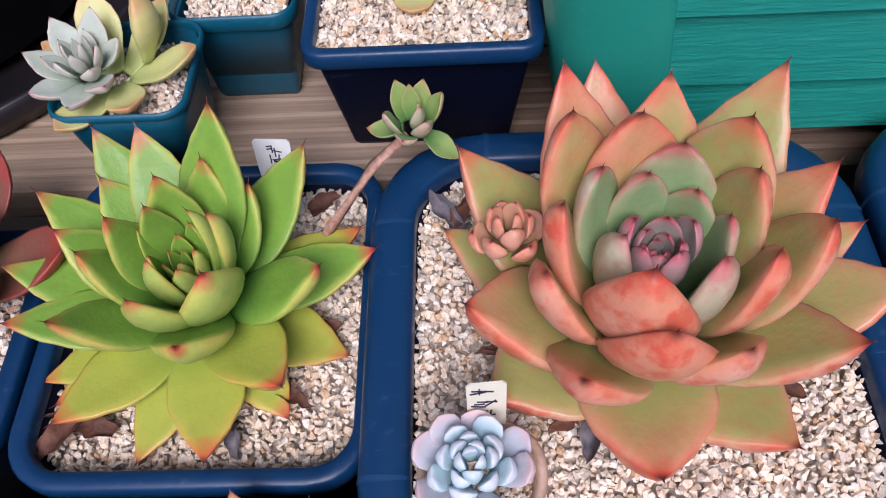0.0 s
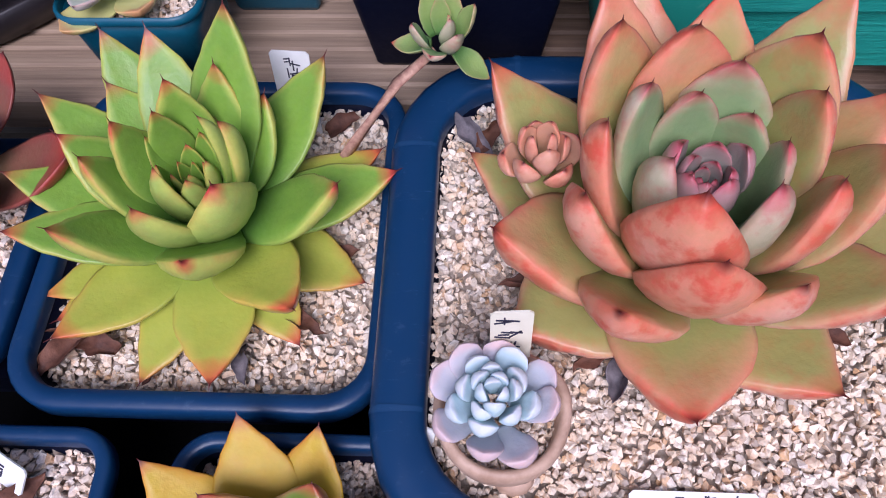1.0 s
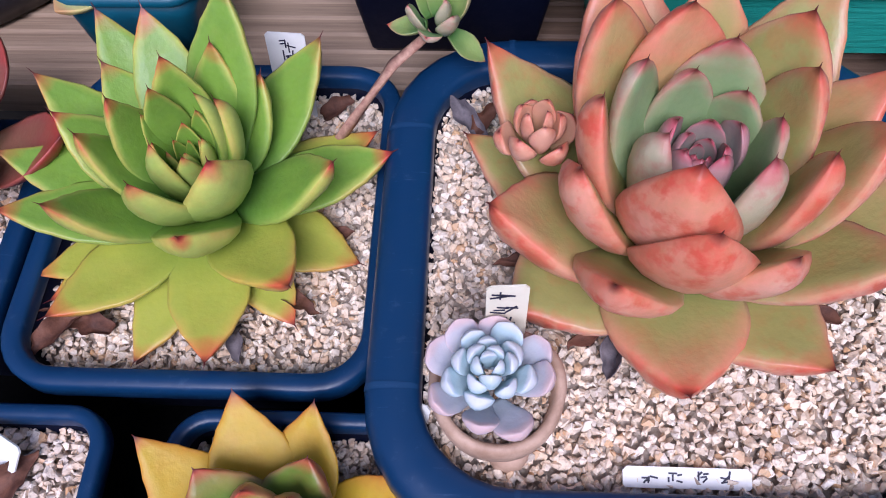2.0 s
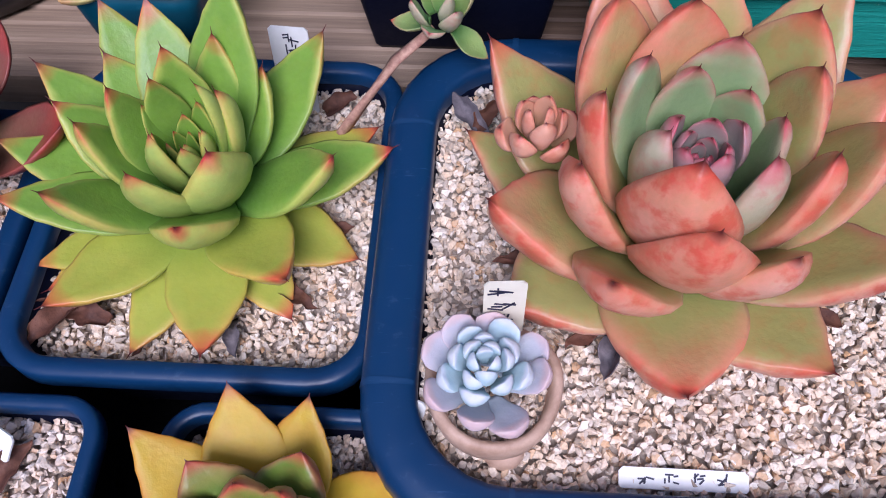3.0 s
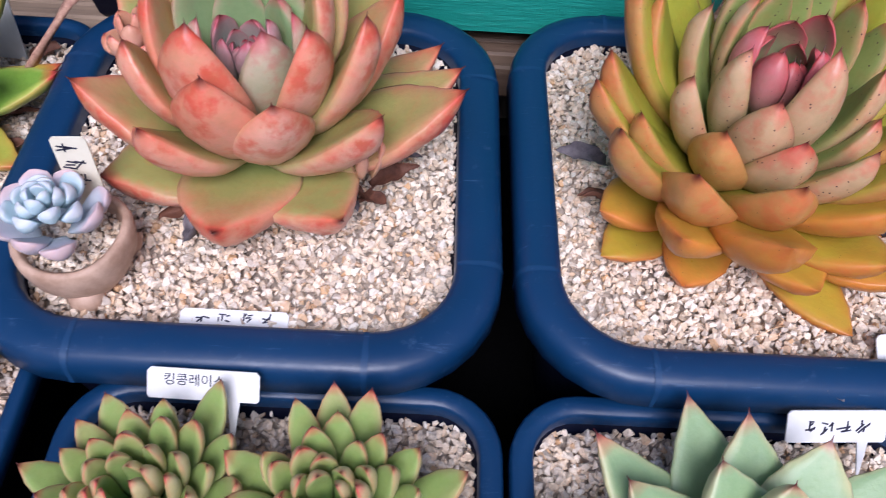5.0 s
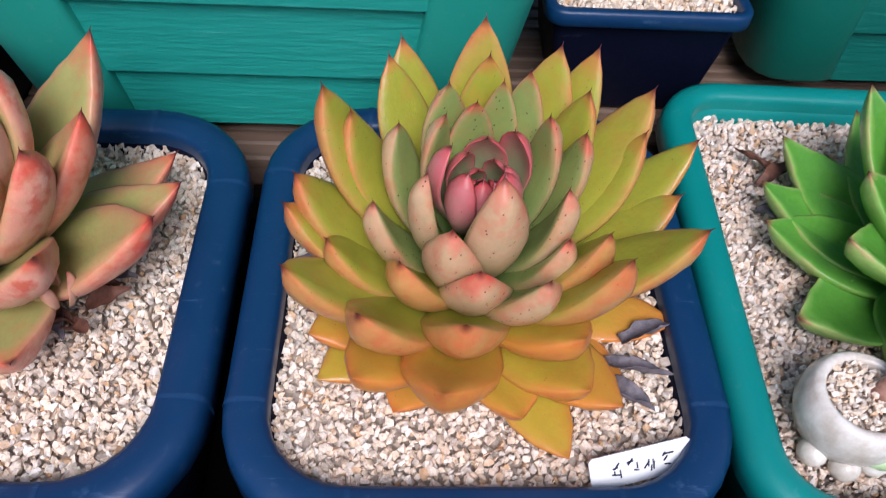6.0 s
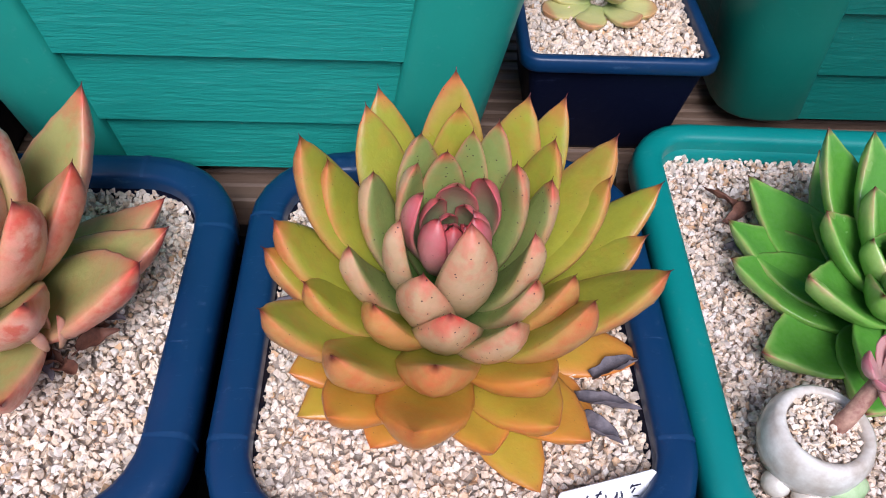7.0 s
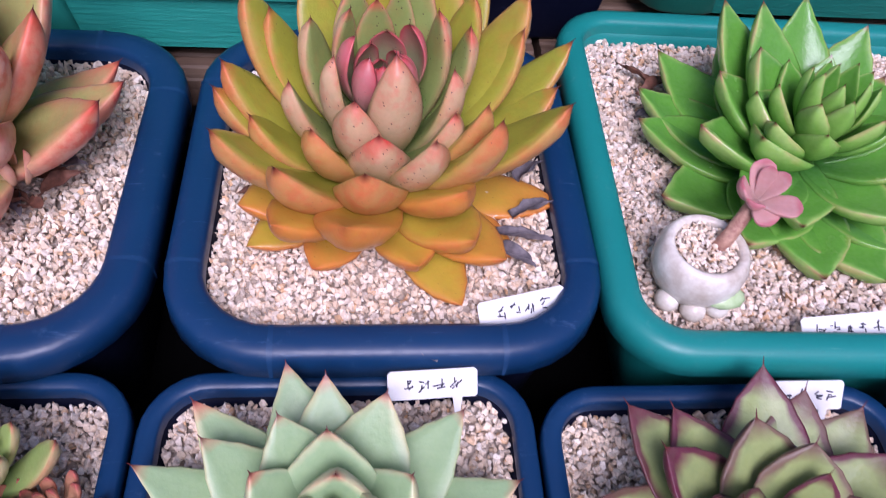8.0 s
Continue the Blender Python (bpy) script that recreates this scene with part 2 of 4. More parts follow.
L_YGREEN = leaf_material("green_yellow_leaf", (0.02, 0.10, 0.008), (0.14, 0.22, 0.02), (0.44, 0.24, 0.08), (0.44, 0.06, 0.03), 0.80, 0.2, 0.76, 0.04, 0.38, margin=0.5, tip_from=0.84, belly=(0.38, 0.19, 0.10), patch=0.6, vary=0.6)
L_FRESH = leaf_material("glossy_green_leaf", (0.018, 0.13, 0.008), (0.085, 0.29, 0.022), (0.42, 0.56, 0.16), (0.50, 0.20, 0.12), 0.97, 0.20, 0.92, 0.05, 0.22, margin=0.6, tip_from=0.95, belly=(0.18, 0.40, 0.05), vary=0.4)
L_PUP = leaf_material("coral_leaf", (0.36, 0.22, 0.10), (0.64, 0.33, 0.20), (0.70, 0.30, 0.18), (0.55, 0.07, 0.04), 0.70, 0.3, 0.85, 0.06, 0.40, margin=0.4, tip_from=0.88, belly=(0.72, 0.38, 0.27), patch=0.5)
L_BLUE = leaf_material("powder_blue_leaf", (0.22, 0.38, 0.42), (0.40, 0.56, 0.61), (0.52, 0.62, 0.68), (0.62, 0.64, 0.68), 0.80, 0.2, 0.9, 0.22, 0.6, dark_point=0.0)
L_LILAC = leaf_material("lilac_leaf", (0.34, 0.42, 0.48), (0.46, 0.49, 0.56), (0.58, 0.46, 0.50), (0.62, 0.42, 0.42), 0.6, 0.3, 0.9, 0.25, 0.6, dark_point=0.0)
L_SAGE = leaf_material("sage_green_leaf", (0.08, 0.22, 0.085), (0.28, 0.42, 0.20), (0.66, 0.58, 0.30), (0.60, 0.03, 0.03), 0.92, 0.10, 0.99, 0.07, 0.40, margin=0.7, tip_from=0.90, belly=(0.46, 0.48, 0.26), edge_gain=0.2, vary=0.5)
L_PURPLE = leaf_material("purple_edged_leaf", (0.04, 0.15, 0.04), (0.27, 0.33, 0.11), (0.30, 0.12, 0.09), (0.11, 0.008, 0.028), 0.92, 0.1, 0.62, 0.05, 0.38, margin=0.3, edge_gain=4.0, tip_from=0.80, belly=(0.34, 0.30, 0.15))
L_JADE = leaf_material("jade_leaf", (0.07, 0.20, 0.03), (0.26, 0.37, 0.09), (0.52, 0.38, 0.18), (0.56, 0.04, 0.04), 0.84, 0.20, 0.88, 0.08, 0.40, margin=0.4, tip_from=0.90, belly=(0.48, 0.42, 0.20), patch=0.2, vary=0.5)
L_DUSTY = leaf_material("dusty_grey_leaf", (0.16, 0.24, 0.15), (0.42, 0.47, 0.37), (0.62, 0.44, 0.40), (0.55, 0.18, 0.18), 0.86, 0.15, 0.84, 0.25, 0.55, margin=0.6, tip_from=0.92, belly=(0.50, 0.48, 0.38))
L_BROWN = leaf_material("bronze_leaf", (0.22, 0.14, 0.06), (0.44, 0.22, 0.11), (0.50, 0.18, 0.09), (0.42, 0.06, 0.05), 0.5, 0.4, 0.8, 0.12, 0.45, patch=0.4, vary=0.6)
L_ROSE = leaf_material("dull_rose_leaf", (0.30, 0.16, 0.13), (0.48, 0.22, 0.20), (0.56, 0.26, 0.24), (0.45, 0.10, 0.12), 0.5, 0.4, 0.7, 0.18, 0.45, dark_point=0.0)
L_DEEPRED = leaf_material("deep_red_leaf", (0.10, 0.10, 0.03), (0.20, 0.08, 0.045), (0.24, 0.045, 0.035), (0.34, 0.03, 0.02), 0.40, 0.6, 0.7, 0.05, 0.42)
L_PALE = leaf_material("pale_yellow_leaf", (0.36, 0.42, 0.12), (0.58, 0.56, 0.20), (0.62, 0.50, 0.16), (0.56, 0.26, 0.10), 0.7, 0.2, 0.86, 0.12, 0.42, dark_point=0.0)


# ---- building helpers ----
def mesh_object(name, verts, faces, mat, parent=None, smooth=True, attrs=None, label=""):
    me = bpy.data.meshes.new(name)
    me.from_pydata(verts, [], faces)
    if smooth:
        me.polygons.foreach_set("use_smooth", [True] * len(me.polygons))
    for key, vals in (attrs or {}).items():
        a = me.attributes.new(key, 'FLOAT', 'POINT')
        a.data.foreach_set("value", vals)
    me.materials.append(mat)
    ob = new(name, me)
    ob.parent = parent
    if label:
        ob["label"] = label
    return ob


def part(name, bm, mat, parent, label="", smooth=False):
    me = bpy.data.meshes.new(name)
    bm.normal_update()
    bm.to_mesh(me)
    bm.free()
    if smooth:
        me.polygons.foreach_set("use_smooth", [True] * len(me.polygons))
    me.materials.append(mat)
    ob = new(name, me)
    ob.parent = parent
    if label:
        ob["label"] = label
    return ob


def thing(name, label, category, at=(0, 0, 0), group="", rz=0.0):
    ob = tagged(new(name), label, category, group)
    ob.empty_display_size = 0.02
    ob.matrix_basis = pose(*at, 0, 0, rz)
    return ob


def rounded_loop(hx, hy, rad, n=7):
    rad = max(0.0015, min(rad, hx, hy))
    pts = []
    for sx, sy, a0 in ((1, 1, 0), (-1, 1, 90), (-1, -1, 180), (1, -1, 270)):
        for k in range(n + 1):
            a = radians(a0 + 90 * k / n)
            pts.append((sx * (hx - rad) + rad * math.cos(a), sy * (hy - rad) + rad * math.sin(a)))
    return pts


def loft(rings, cap_start=False, cap_end=False, closed=False):
    """Rings of equal length, joined by quads."""
    verts = [v for r in rings for v in r]
    n, faces = len(rings[0]), []
    count = len(rings)
    for i in range(count if closed else count - 1):
        a, b = i * n, ((i + 1) % count) * n
        for k in range(n):
            k2 = (k + 1) % n
            faces.append((a + k, a + k2, b + k2, b + k))
    if cap_start:
        faces.append(tuple(reversed(range(n))))
    if cap_end:
        faces.append(tuple(range((count - 1) * n, count * n)))
    return verts, faces


def interp(table, s):
    for (a, va), (b, vb) in zip(table, table[1:]):
        if s <= b:
            f = (s - a) / (b - a)
            f = f * f * (3 - 2 * f) * 0.5 + f * 0.5
            return va + (vb - va) * f
    return table[-1][1]


def square_pot(label, cx, cy, half, rim_z, mat, rad=0.05, rim_w=0.021, lip=0.018, taper=0.02, half_y=None, rz=0.0, group="", floor_z=0.0, inner_mat=None, seams=False):
    """A square plant pot with rounded corners: tapered body and a broad rolled rim."""
    hy = half_y or half
    root = thing("plant_pot", label, "plant pot", (cx, cy, floor_z), group, rz)
    z = rim_z - floor_z

    def ring(off, zz):
        return [(x, y, zz) for x, y in rounded_loop(half + off, hy + off, rad + off)]
    w = rim_w
    body = [ring(-taper - 0.012, 0.0), ring(-taper - 0.006, 0.0), ring(-taper - 0.004, 0.004), ring(-0.35 * w - 0.003, z - lip * 0.75), ring(-0.35 * w - 0.003, z - 0.006),
            ring(-w + 0.001, z - 0.006), ring(-w - 0.0015, z - 0.016), ring(-w - 0.006, z - 0.05)]
    v, f = loft(body, cap_start=True, cap_end=True)
    # navy pots get painted shade on the body; the rim keeps plain NAVY
    mesh_object("body", v, f, inner_mat or (NAVY_SHADED if mat is NAVY else mat), root)
    prof = [(-w, z - 0.012), (-w + 0.0002, z - 0.004), (-w + 0.001, z - 0.0015), (-w + 0.0035, z), (-w * 0.5, z + 0.0004), (-0.005, z - 0.0006), (-0.002, z - 0.003),
            (-0.0006, z - 0.007), (0, z - lip + 0.001), (-0.0012, z - lip), (-0.35 * w, z - lip + 0.002)]
    if w < 0.012:
        prof = [(-w, z - 0.008), (-w + 0.0002, z - 0.002), (-w + 0.0012, z), (-0.0015, z), (-0.0002, z - 0.0015), (0, z - lip + 0.001), (-0.001, z - lip), (-0.35 * w, z - lip + 0.002)]
    v, f = loft([ring(o, zz) for o, zz in prof])
    rim = mesh_object("rim", v, f, mat, root)
    if seams:
        # pale moulding seams across the rim where each corner begins
        for side in range(4):
            for sgn in (-1, 1):
                vs, fs = [], []
                for i, (o, zz) in enumerate(prof[2:9]):
                    for wdt in (-0.0011, 0.0011):
                        sx, sy = (half, hy) if side % 2 == 0 else (hy, half)
                        q = Matrix.Rotation(side * math.pi / 2, 3, 'Z') @ Vector((sgn * (sx - rad) + wdt * (1.4 - 0.2 * abs(i - 3)), -(sy + o) - 0.0002, zz + 0.0003))
                        vs.append(q)
                    if i:
                        fs.append((2 * i - 2, 2 * i - 1, 2 * i + 1, 2 * i))
                mesh_object("seam", vs, fs, SEAM, rim)
    return root


def make_stone(rng):
    """A small angular stone of unit size."""
    bm = bmesh.new()
    for _ in range(11):
        p = Vector((rng.gauss(0, 1), rng.gauss(0, 1), rng.gauss(0, 1))).normalized()
        bm.verts.new(p * rng.uniform(0.82, 1.08))
    res = bmesh.ops.convex_hull(bm, input=bm.verts)
    loose = [g for g in res["geom_interior"] if isinstance(g, bmesh.types.BMVert)]
    bmesh.ops.delete(bm, geom=loose, context='VERTS')
    bm.verts.index_update()
    v = np.array([q.co[:] for q in bm.verts])
    f = np.array([[q.index for q in t.verts] for t in bm.faces if len(t.verts) == 3])
    bm.free()
    return v, f


stone_rng = random.Random(7)
STONES = [make_stone(stone_rng) for _ in range(14)]


def grit(label, cx, cy, hx, hy, rad, z, size=0.0028, mat=None, seed=1, round_r=None, rz=0.0, mound=0.0, layers=2):
    """A bed of loose stones that fills a pot: one heap of separate grains, with a sheet of soil below."""
    rng = np.random.default_rng(seed)
    vs, fs, base = [], [], 0
    step = size * 1.2
    nx, ny = int(2 * hx / step) + 1, int(2 * hy / step) + 1
    for layer in range(layers):
        for i in range(nx):
            for j in range(ny):
                x = -hx + (i + 0.5 * (j % 2) + rng.uniform(-0.45, 0.45)) * step
                y = -hy + (j + rng.uniform(-0.45, 0.45)) * step
                if round_r:
                    if x * x + y * y > round_r * round_r:
                        continue
                else:
                    qx, qy = abs(x) - (hx - rad), abs(y) - (hy - rad)
                    if abs(x) > hx or abs(y) > hy or (qx > 0 and qy > 0 and qx * qx + qy * qy > rad * rad):
                        continue
                v, f = STONES[int(rng.integers(len(STONES)))]
                s = size * (0.60 + 0.65 * rng.random() ** 1.5)
                a, b2, c = rng.uniform(0, 6.283, 3)
                m = np.array(Euler((a, b2, c)).to_matrix())
                pv = (v * np.array([1.0, rng.uniform(0.7, 1.0), rng.uniform(0.55, 0.9)])) @ m.T * s
                wave = mound * (noise.noise(Vector((x * 25 + seed, y * 25, 0.3))))
                pv += np.array([x, y, z - layer * size * 0.6 + rng.uniform(-0.24, 0.24) * size + wave])
                vs.append(pv)
                fs.append(f + base)
                base += len(v)
    v, f = np.concatenate(vs), np.concatenate(fs)
    me = bpy.data.meshes.new("gravel")
    me.from_pydata(v.tolist(), [], f.tolist())
    me.materials.append(mat or GRAVEL)
    ob = tagged(new("gravel", me), label, "gravel", "", "stuff")
    ob.matrix_basis = pose(cx, cy, 0, 0, 0, rz)
    loop = [(x, y, z - size * 1.6) for x, y in (rounded_loop(hx, hy, rad) if not round_r else rounded_loop(round_r, round_r, round_r))]
    mesh_object("soil", loop, [tuple(range(len(loop)))], SOIL, ob)
    return ob


BROAD = [(0, 0.42), (0.2, 0.62), (0.45, 0.92), (0.62, 1.0), (0.78, 0.90), (0.9, 0.58), (0.96, 0.26), (1.0, 0.03)]
SPEAR = [(0, 0.55), (0.25, 0.88), (0.45, 1.0), (0.62, 0.92), (0.8, 0.60), (0.92, 0.26), (1.0, 0.02)]
OVATE = [(0, 0.50), (0.18, 0.76), (0.36, 0.97), (0.5, 1.0), (0.64, 0.88), (0.78, 0.60), (0.89, 0.32), (0.96, 0.12), (1.0, 0.02)]
BLUNT = [(0, 0.45), (0.2, 0.68), (0.42, 0.94), (0.58, 1.0), (0.74, 0.90), (0.87, 0.60), (0.95, 0.26), (1.0, 0.03)]
SPADE = [(0, 0.48), (0.2, 0.72), (0.42, 0.95), (0.56, 1.0), (0.70, 0.92), (0.82, 0.70), (0.91, 0.40), (0.965, 0.15), (1.0, 0.02)]
SPOON = [(0, 0.40), (0.25, 0.62), (0.5, 0.90), (0.7, 1.0), (0.86, 0.88), (0.95, 0.55), (0.985, 0.22), (1.0, 0.03)]


def leaf(parent, base, tip, width, mat, shape=BROAD, thick=0.16, cup=0.22, sag=0.18, curl=0.0, name="leaf", ns=15, twist=0.0, spine=0.0, label=""):
    """A fleshy leaf from base to tip: a bent midrib, a cupped upper face and a rounded underside. sag bends it below the straight line, curl lifts or drops the tip."""
    b, t = Vector(base), Vector(tip)
    d = t - b
    length = d.length
    out = Vector((d.x, d.y, 0))
    if out.length < 1e-5:
        out = Vector((1, 0, 0))
    side = Vector((-out.y, out.x, 0)).normalized()
    up0 = side.cross(d.normalized()) * -1.0
    if up0.z < 0 and abs(d.normalized().z) < 0.95:
        up0 = -up0
    mid = (b + t) / 2 - up0 * sag * length
    rng = random.Random(int((tip[0] * 7919 + tip[1] * 104729 + tip[2] * 1299709) * 1e4))
    ut = [-1, -0.93, -0.75, -0.45, 0, 0.45, 0.75, 0.93]
    ub = [1, 0.93, 0.7, 0.35, 0, -0.35, -0.7, -0.93]
    lop, wave = rng.uniform(-0.07, 0.07), rng.uniform(0, 6.28)
    verts, along, edge, under = [], [], [], []
    for i in range(ns + 1):
        s = i / ns
        s = 1 - (1 - s) ** 1.25
        p = b * (1 - s) ** 2 + mid * 2 * s * (1 - s) + t * s * s
        tan = ((mid - b) * (1 - s) + (t - mid) * s).normalized()
        nrm = (tan.cross(side)).normalized()
        if nrm.dot(up0) < 0:
            nrm = -nrm
        sd = side
        if twist:
            q = Matrix.Rotation(radians(twist) * s, 3, tan)
            nrm, sd = q @ nrm, q @ side
        p = p + nrm * curl * length * s ** 4
        w = width / 2 * interp(shape, s)
        th = thick * width * (0.55 + 0.45 * math.sin(math.pi * min(1, s * 0.9 + 0.1))) * min(1.0, (1.015 - s) * 7) ** 0.55
        th = min(th, w * 0.9)
        wob = 1 + 0.03 * math.sin(9 * s + wave)
        for u in ut:
            zz = cup * w * u * u + lop * w * u
            zz -= 0.03 * w * (1 - abs(u)) * 2 * (1 if abs(u) < 0.3 else 0.4)
            zz += 0.30 * th * (1 - u ** 4)
            verts.append(p + sd * (w * u * wob) + nrm * zz)
            along.append(s), edge.append(abs(u)), under.append(0.0 if abs(u) < 0.9 else 0.25)
        for u in ub:
            r = max(0.0, 1 - u * u) ** 0.55 * (1.0 + 0.12 * (1 - abs(u)))
            zz = cup * w * u * u + lop * w * u - th * r
            verts.append(p + sd * (w * u * wob) + nrm * zz)
            along.append(s), edge.append(abs(u)), under.append(1.0 if abs(u) < 0.95 else 0.5)
    if spine:
        tan = (t - mid).normalized()
        for q in range(16):
            verts.append(verts[ns * 16 + q] * 0.25 + (t + tan * spine + up0 * curl * length) * 0.75)
            along.append(1.0), edge.append(0.5), under.append(0.5)
        ns += 1
    n = 16
    faces = [(i * n + k, i * n + (k + 1) % n, (i + 1) * n + (k + 1) % n, (i + 1) * n + k) for i in range(ns) for k in range(n)]
    faces.append(tuple(reversed(range(n))))
    faces.append(tuple(range(ns * n, ns * n + n)))
    return mesh_object(name, verts, faces, mat, parent, True, {"along": along, "edge": edge, "under": under}, label)


def polar(az, r, z):
    return (r * math.cos(radians(az)), r * math.sin(radians(az)), z)


def rosette(root, rows, mats, stem_low, stem_high, r_max, shape=BROAD, thick=0.16, cup=0.22, sag=0.14, spine=0.0, curl=0.0, base_r=0.006):
    """Leaves round a stem. rows: azimuth, tip radius, tip height over the base, width, which material. Outer leaves start lower on the stem."""
    for az, r, z, w, k in rows:
        low = stem_low + (stem_high - stem_low) * max(0.0, 1 - r / r_max)
        br = min(base_r, r * 0.5)
        leaf(root, polar(az, br, low), polar(az, r, z), w, mats[k], shape, thick, cup, sag, curl, spine=spine)


def spiral_rows(n, r_out, r_in, z_out, z_in, w_out, w_in, start=0.0, mats=1, seed=0, power=0.8, jitter=0.08):
    """Rows of a rosette by the golden angle, from the outside in."""
    rng = random.Random(seed)
    rows = []
    for i in range(n):
        f = i / max(1, n - 1)
        g = f ** power
        r = r_out + (r_in - r_out) * g
        z = z_out + (z_in - z_out) * min(1, f * 1.25) ** 0.9
        w = w_out + (w_in - w_out) * g
        rows.append((start + i * 137.5 + rng.uniform(-9, 9), r * (1 + rng.uniform(-jitter, jitter)), z + rng.uniform(-1, 1) * 0.04 * r_out, w * (1 + rng.uniform(-jitter, jitter)), min(mats - 1, int(f * mats))))
    return rows


def plant_label(label, at, size, rx, rz, lines, mat=None, ry=0.0, down=0.0, words=None):
    """A flat plastic plant label with handwriting shown as bars; down: how far its pointed foot goes into the soil."""
    w, h = size
    root = thing("plant_label", label, "plant label", at)
    root.matrix_basis = pose(*at, rx, ry, rz)
    bm = bmesh.new()
    outline = [(-w / 2, -h / 2 + 0.001), (-w / 2 + 0.001, -h / 2)] + ([(w * 0.22, -h / 2), (w * 0.27, -h / 2 - down), (w * 0.33, -h / 2)] if down else []) + [
        (w / 2 - 0.001, -h / 2), (w / 2, -h / 2 + 0.001), (w / 2, h / 2 - 0.0015), (w / 2 - 0.0015, h / 2), (-w / 2 + 0.0015, h / 2), (-w / 2, h / 2 - 0.0015)]
    front = [bm.verts.new((x, y, 0.0004)) for x, y in outline]
    back = [bm.verts.new((x, y, -0.0004)) for x, y in outline]
    bm.faces.new(front)
    bm.faces.new(list(reversed(back)))
    for i in range(len(front)):
        j = (i + 1) % len(front)
        bm.faces.new((front[i], back[i], back[j], front[j]))
    part("card", bm, mat or LABEL, root)
    bm = bmesh.new()
    for cx, cy, sx, sy, ang in lines:
        m = pose(cx, cy, 0.0006, 0, 0, ang) @ Matrix.Diagonal((sx, sy, 0.0003, 1))
        bmesh.ops.create_cube(bm, size=1, matrix=m)
    if words:
        bm.free()
        cu = bpy.data.curves.new("writing", 'FONT')
        cu.body, cu.size, cu.align_x, cu.align_y, cu.extrude = words, h * 0.42, 'CENTER', 'CENTER', 0.0001
        tx = new("writing", cu)
        bpy.context.view_layer.update()
        me = bpy.data.meshes.new_from_object(tx)
        bpy.data.objects.remove(tx)
        me.materials.clear()
        me.materials.append(INK)
        ob = new("writing", me)
        ob.parent, ob.location = root, (-w * 0.08, h * 0.12, 0.0006)
        ob["label"] = "dark marker writing"
    else:
        part("writing", bm, INK, root, "dark marker writing")
    return root


def scribble(n, width, height, seed, vertical=False):
    """Bars that stand for a row of handwritten marks."""
    rng = random.Random(seed)
    rows = []
    for i in range(n):
        c = (i + 0.5) / n - 0.5
        for k in range(5):
            a = rng.choice((0, 90, 80, -12, 10, 45))
            ln = height * rng.uniform(0.22, 0.55)
            px, py = c * width + rng.uniform(-0.25, 0.25) * width / n, rng.uniform(-0.3, 0.3) * height
            if vertical:
                px, py = rng.uniform(-0.3, 0.3) * height, -c * width + rng.uniform(-0.25, 0.25) * width / n
            rows.append((px, py, ln, 0.0006, a))
    return rows


# ---- the deck and what lies round it ----
bm = bmesh.new()
bmesh.ops.create_grid(bm, x_segments=2, y_segments=2, size=60)
ground = part("ground", bm, EARTH, None)
ground.location.z = -0.16
tagged(ground, "dark bare ground below the wooden deck", "ground", "", "structure")

deck = tagged(new("deck"), "weathered ribbed timber decking under the pots", "deck", "", "structure")


def plank_mesh(length, width, wood):
    """A deck board with shallow ribs along its top."""
    bm = bmesh.new()
    prof, n = [], 9
    for k in range(n):
        y0 = -width / 2 + k * width / n
        s = width / n
        prof += [(y0 + 0.12 * s, -0.0016), (y0 + 0.24 * s, 0.0), (y0 + 0.86 * s, 0.0), (y0 + 0.98 * s, -0.0016)]
    prof = [(-width / 2, -0.022)] + prof + [(width / 2, -0.022)]
    a = [bm.verts.new((-length / 2, y, z)) for y, z in prof]
    b = [bm.verts.new((length / 2, y, z)) for y, z in prof]
    for i in range(len(prof)):
        j = (i + 1) % len(prof)
        bm.faces.new((a[i], b[i], b[j], a[j]))
    bm.faces.new(a)
    bm.faces.new(list(reversed(b)))
    me = bpy.data.meshes.new("plank")
    bmesh.ops.recalc_face_normals(bm, faces=bm.faces)
    bm.to_mesh(me)
    bm.free()
    me.materials.append(wood)
    return me


DECK = 0.075
# boards right of the cut take the wood with painted shade
pale, brown = plank_mesh(1.4, 0.118, WOOD), plank_mesh(1.2, 0.118, WOOD_SHADED)
rows = [(plank_mesh(1.2, 0.118, WOOD), -0.649, 0.184), (plank_mesh(0.396, 0.118, WOOD_SHADED), 0.151, 0.184), (plank_mesh(1.1, 0.086, WOOD_SHADED), 0.905, 0.191)]
for k in range(9):
    cut = 0.12 + 0.03 * math.sin(k * 5)
    rows += [(pale, cut - 0.7015, 0.299 + k * 0.124), (brown, cut + 0.6015, 0.299 + k * 0.124)]
for me, x, y in rows:
    o = new("plank", me)
    o.parent = deck
    o.location = (x, y, DECK)
bm = bmesh.new()
bmesh.ops.create_cube(bm, size=1, matrix=Matrix.Translation((0.1, 0.82, 0.02)) @ Matrix.Diagonal((2.6, 1.3, 0.06, 1)))
part("joist", bm, EARTH, deck, "dark framing under the boards")

# added sheet, coloured black in place of the deep shade between front pots
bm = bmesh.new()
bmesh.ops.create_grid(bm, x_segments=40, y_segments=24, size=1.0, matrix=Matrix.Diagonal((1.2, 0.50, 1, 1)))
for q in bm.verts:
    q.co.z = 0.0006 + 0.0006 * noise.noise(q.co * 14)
gap_sheet = part("shade_sheet", bm, SHADE_BLACK, None, smooth=True)
gap_sheet.location = (0.1, -0.36, 0.001)
tagged(gap_sheet, "added black sheet standing in for deep shade under the front pots", "ground cloth", "", "structure")

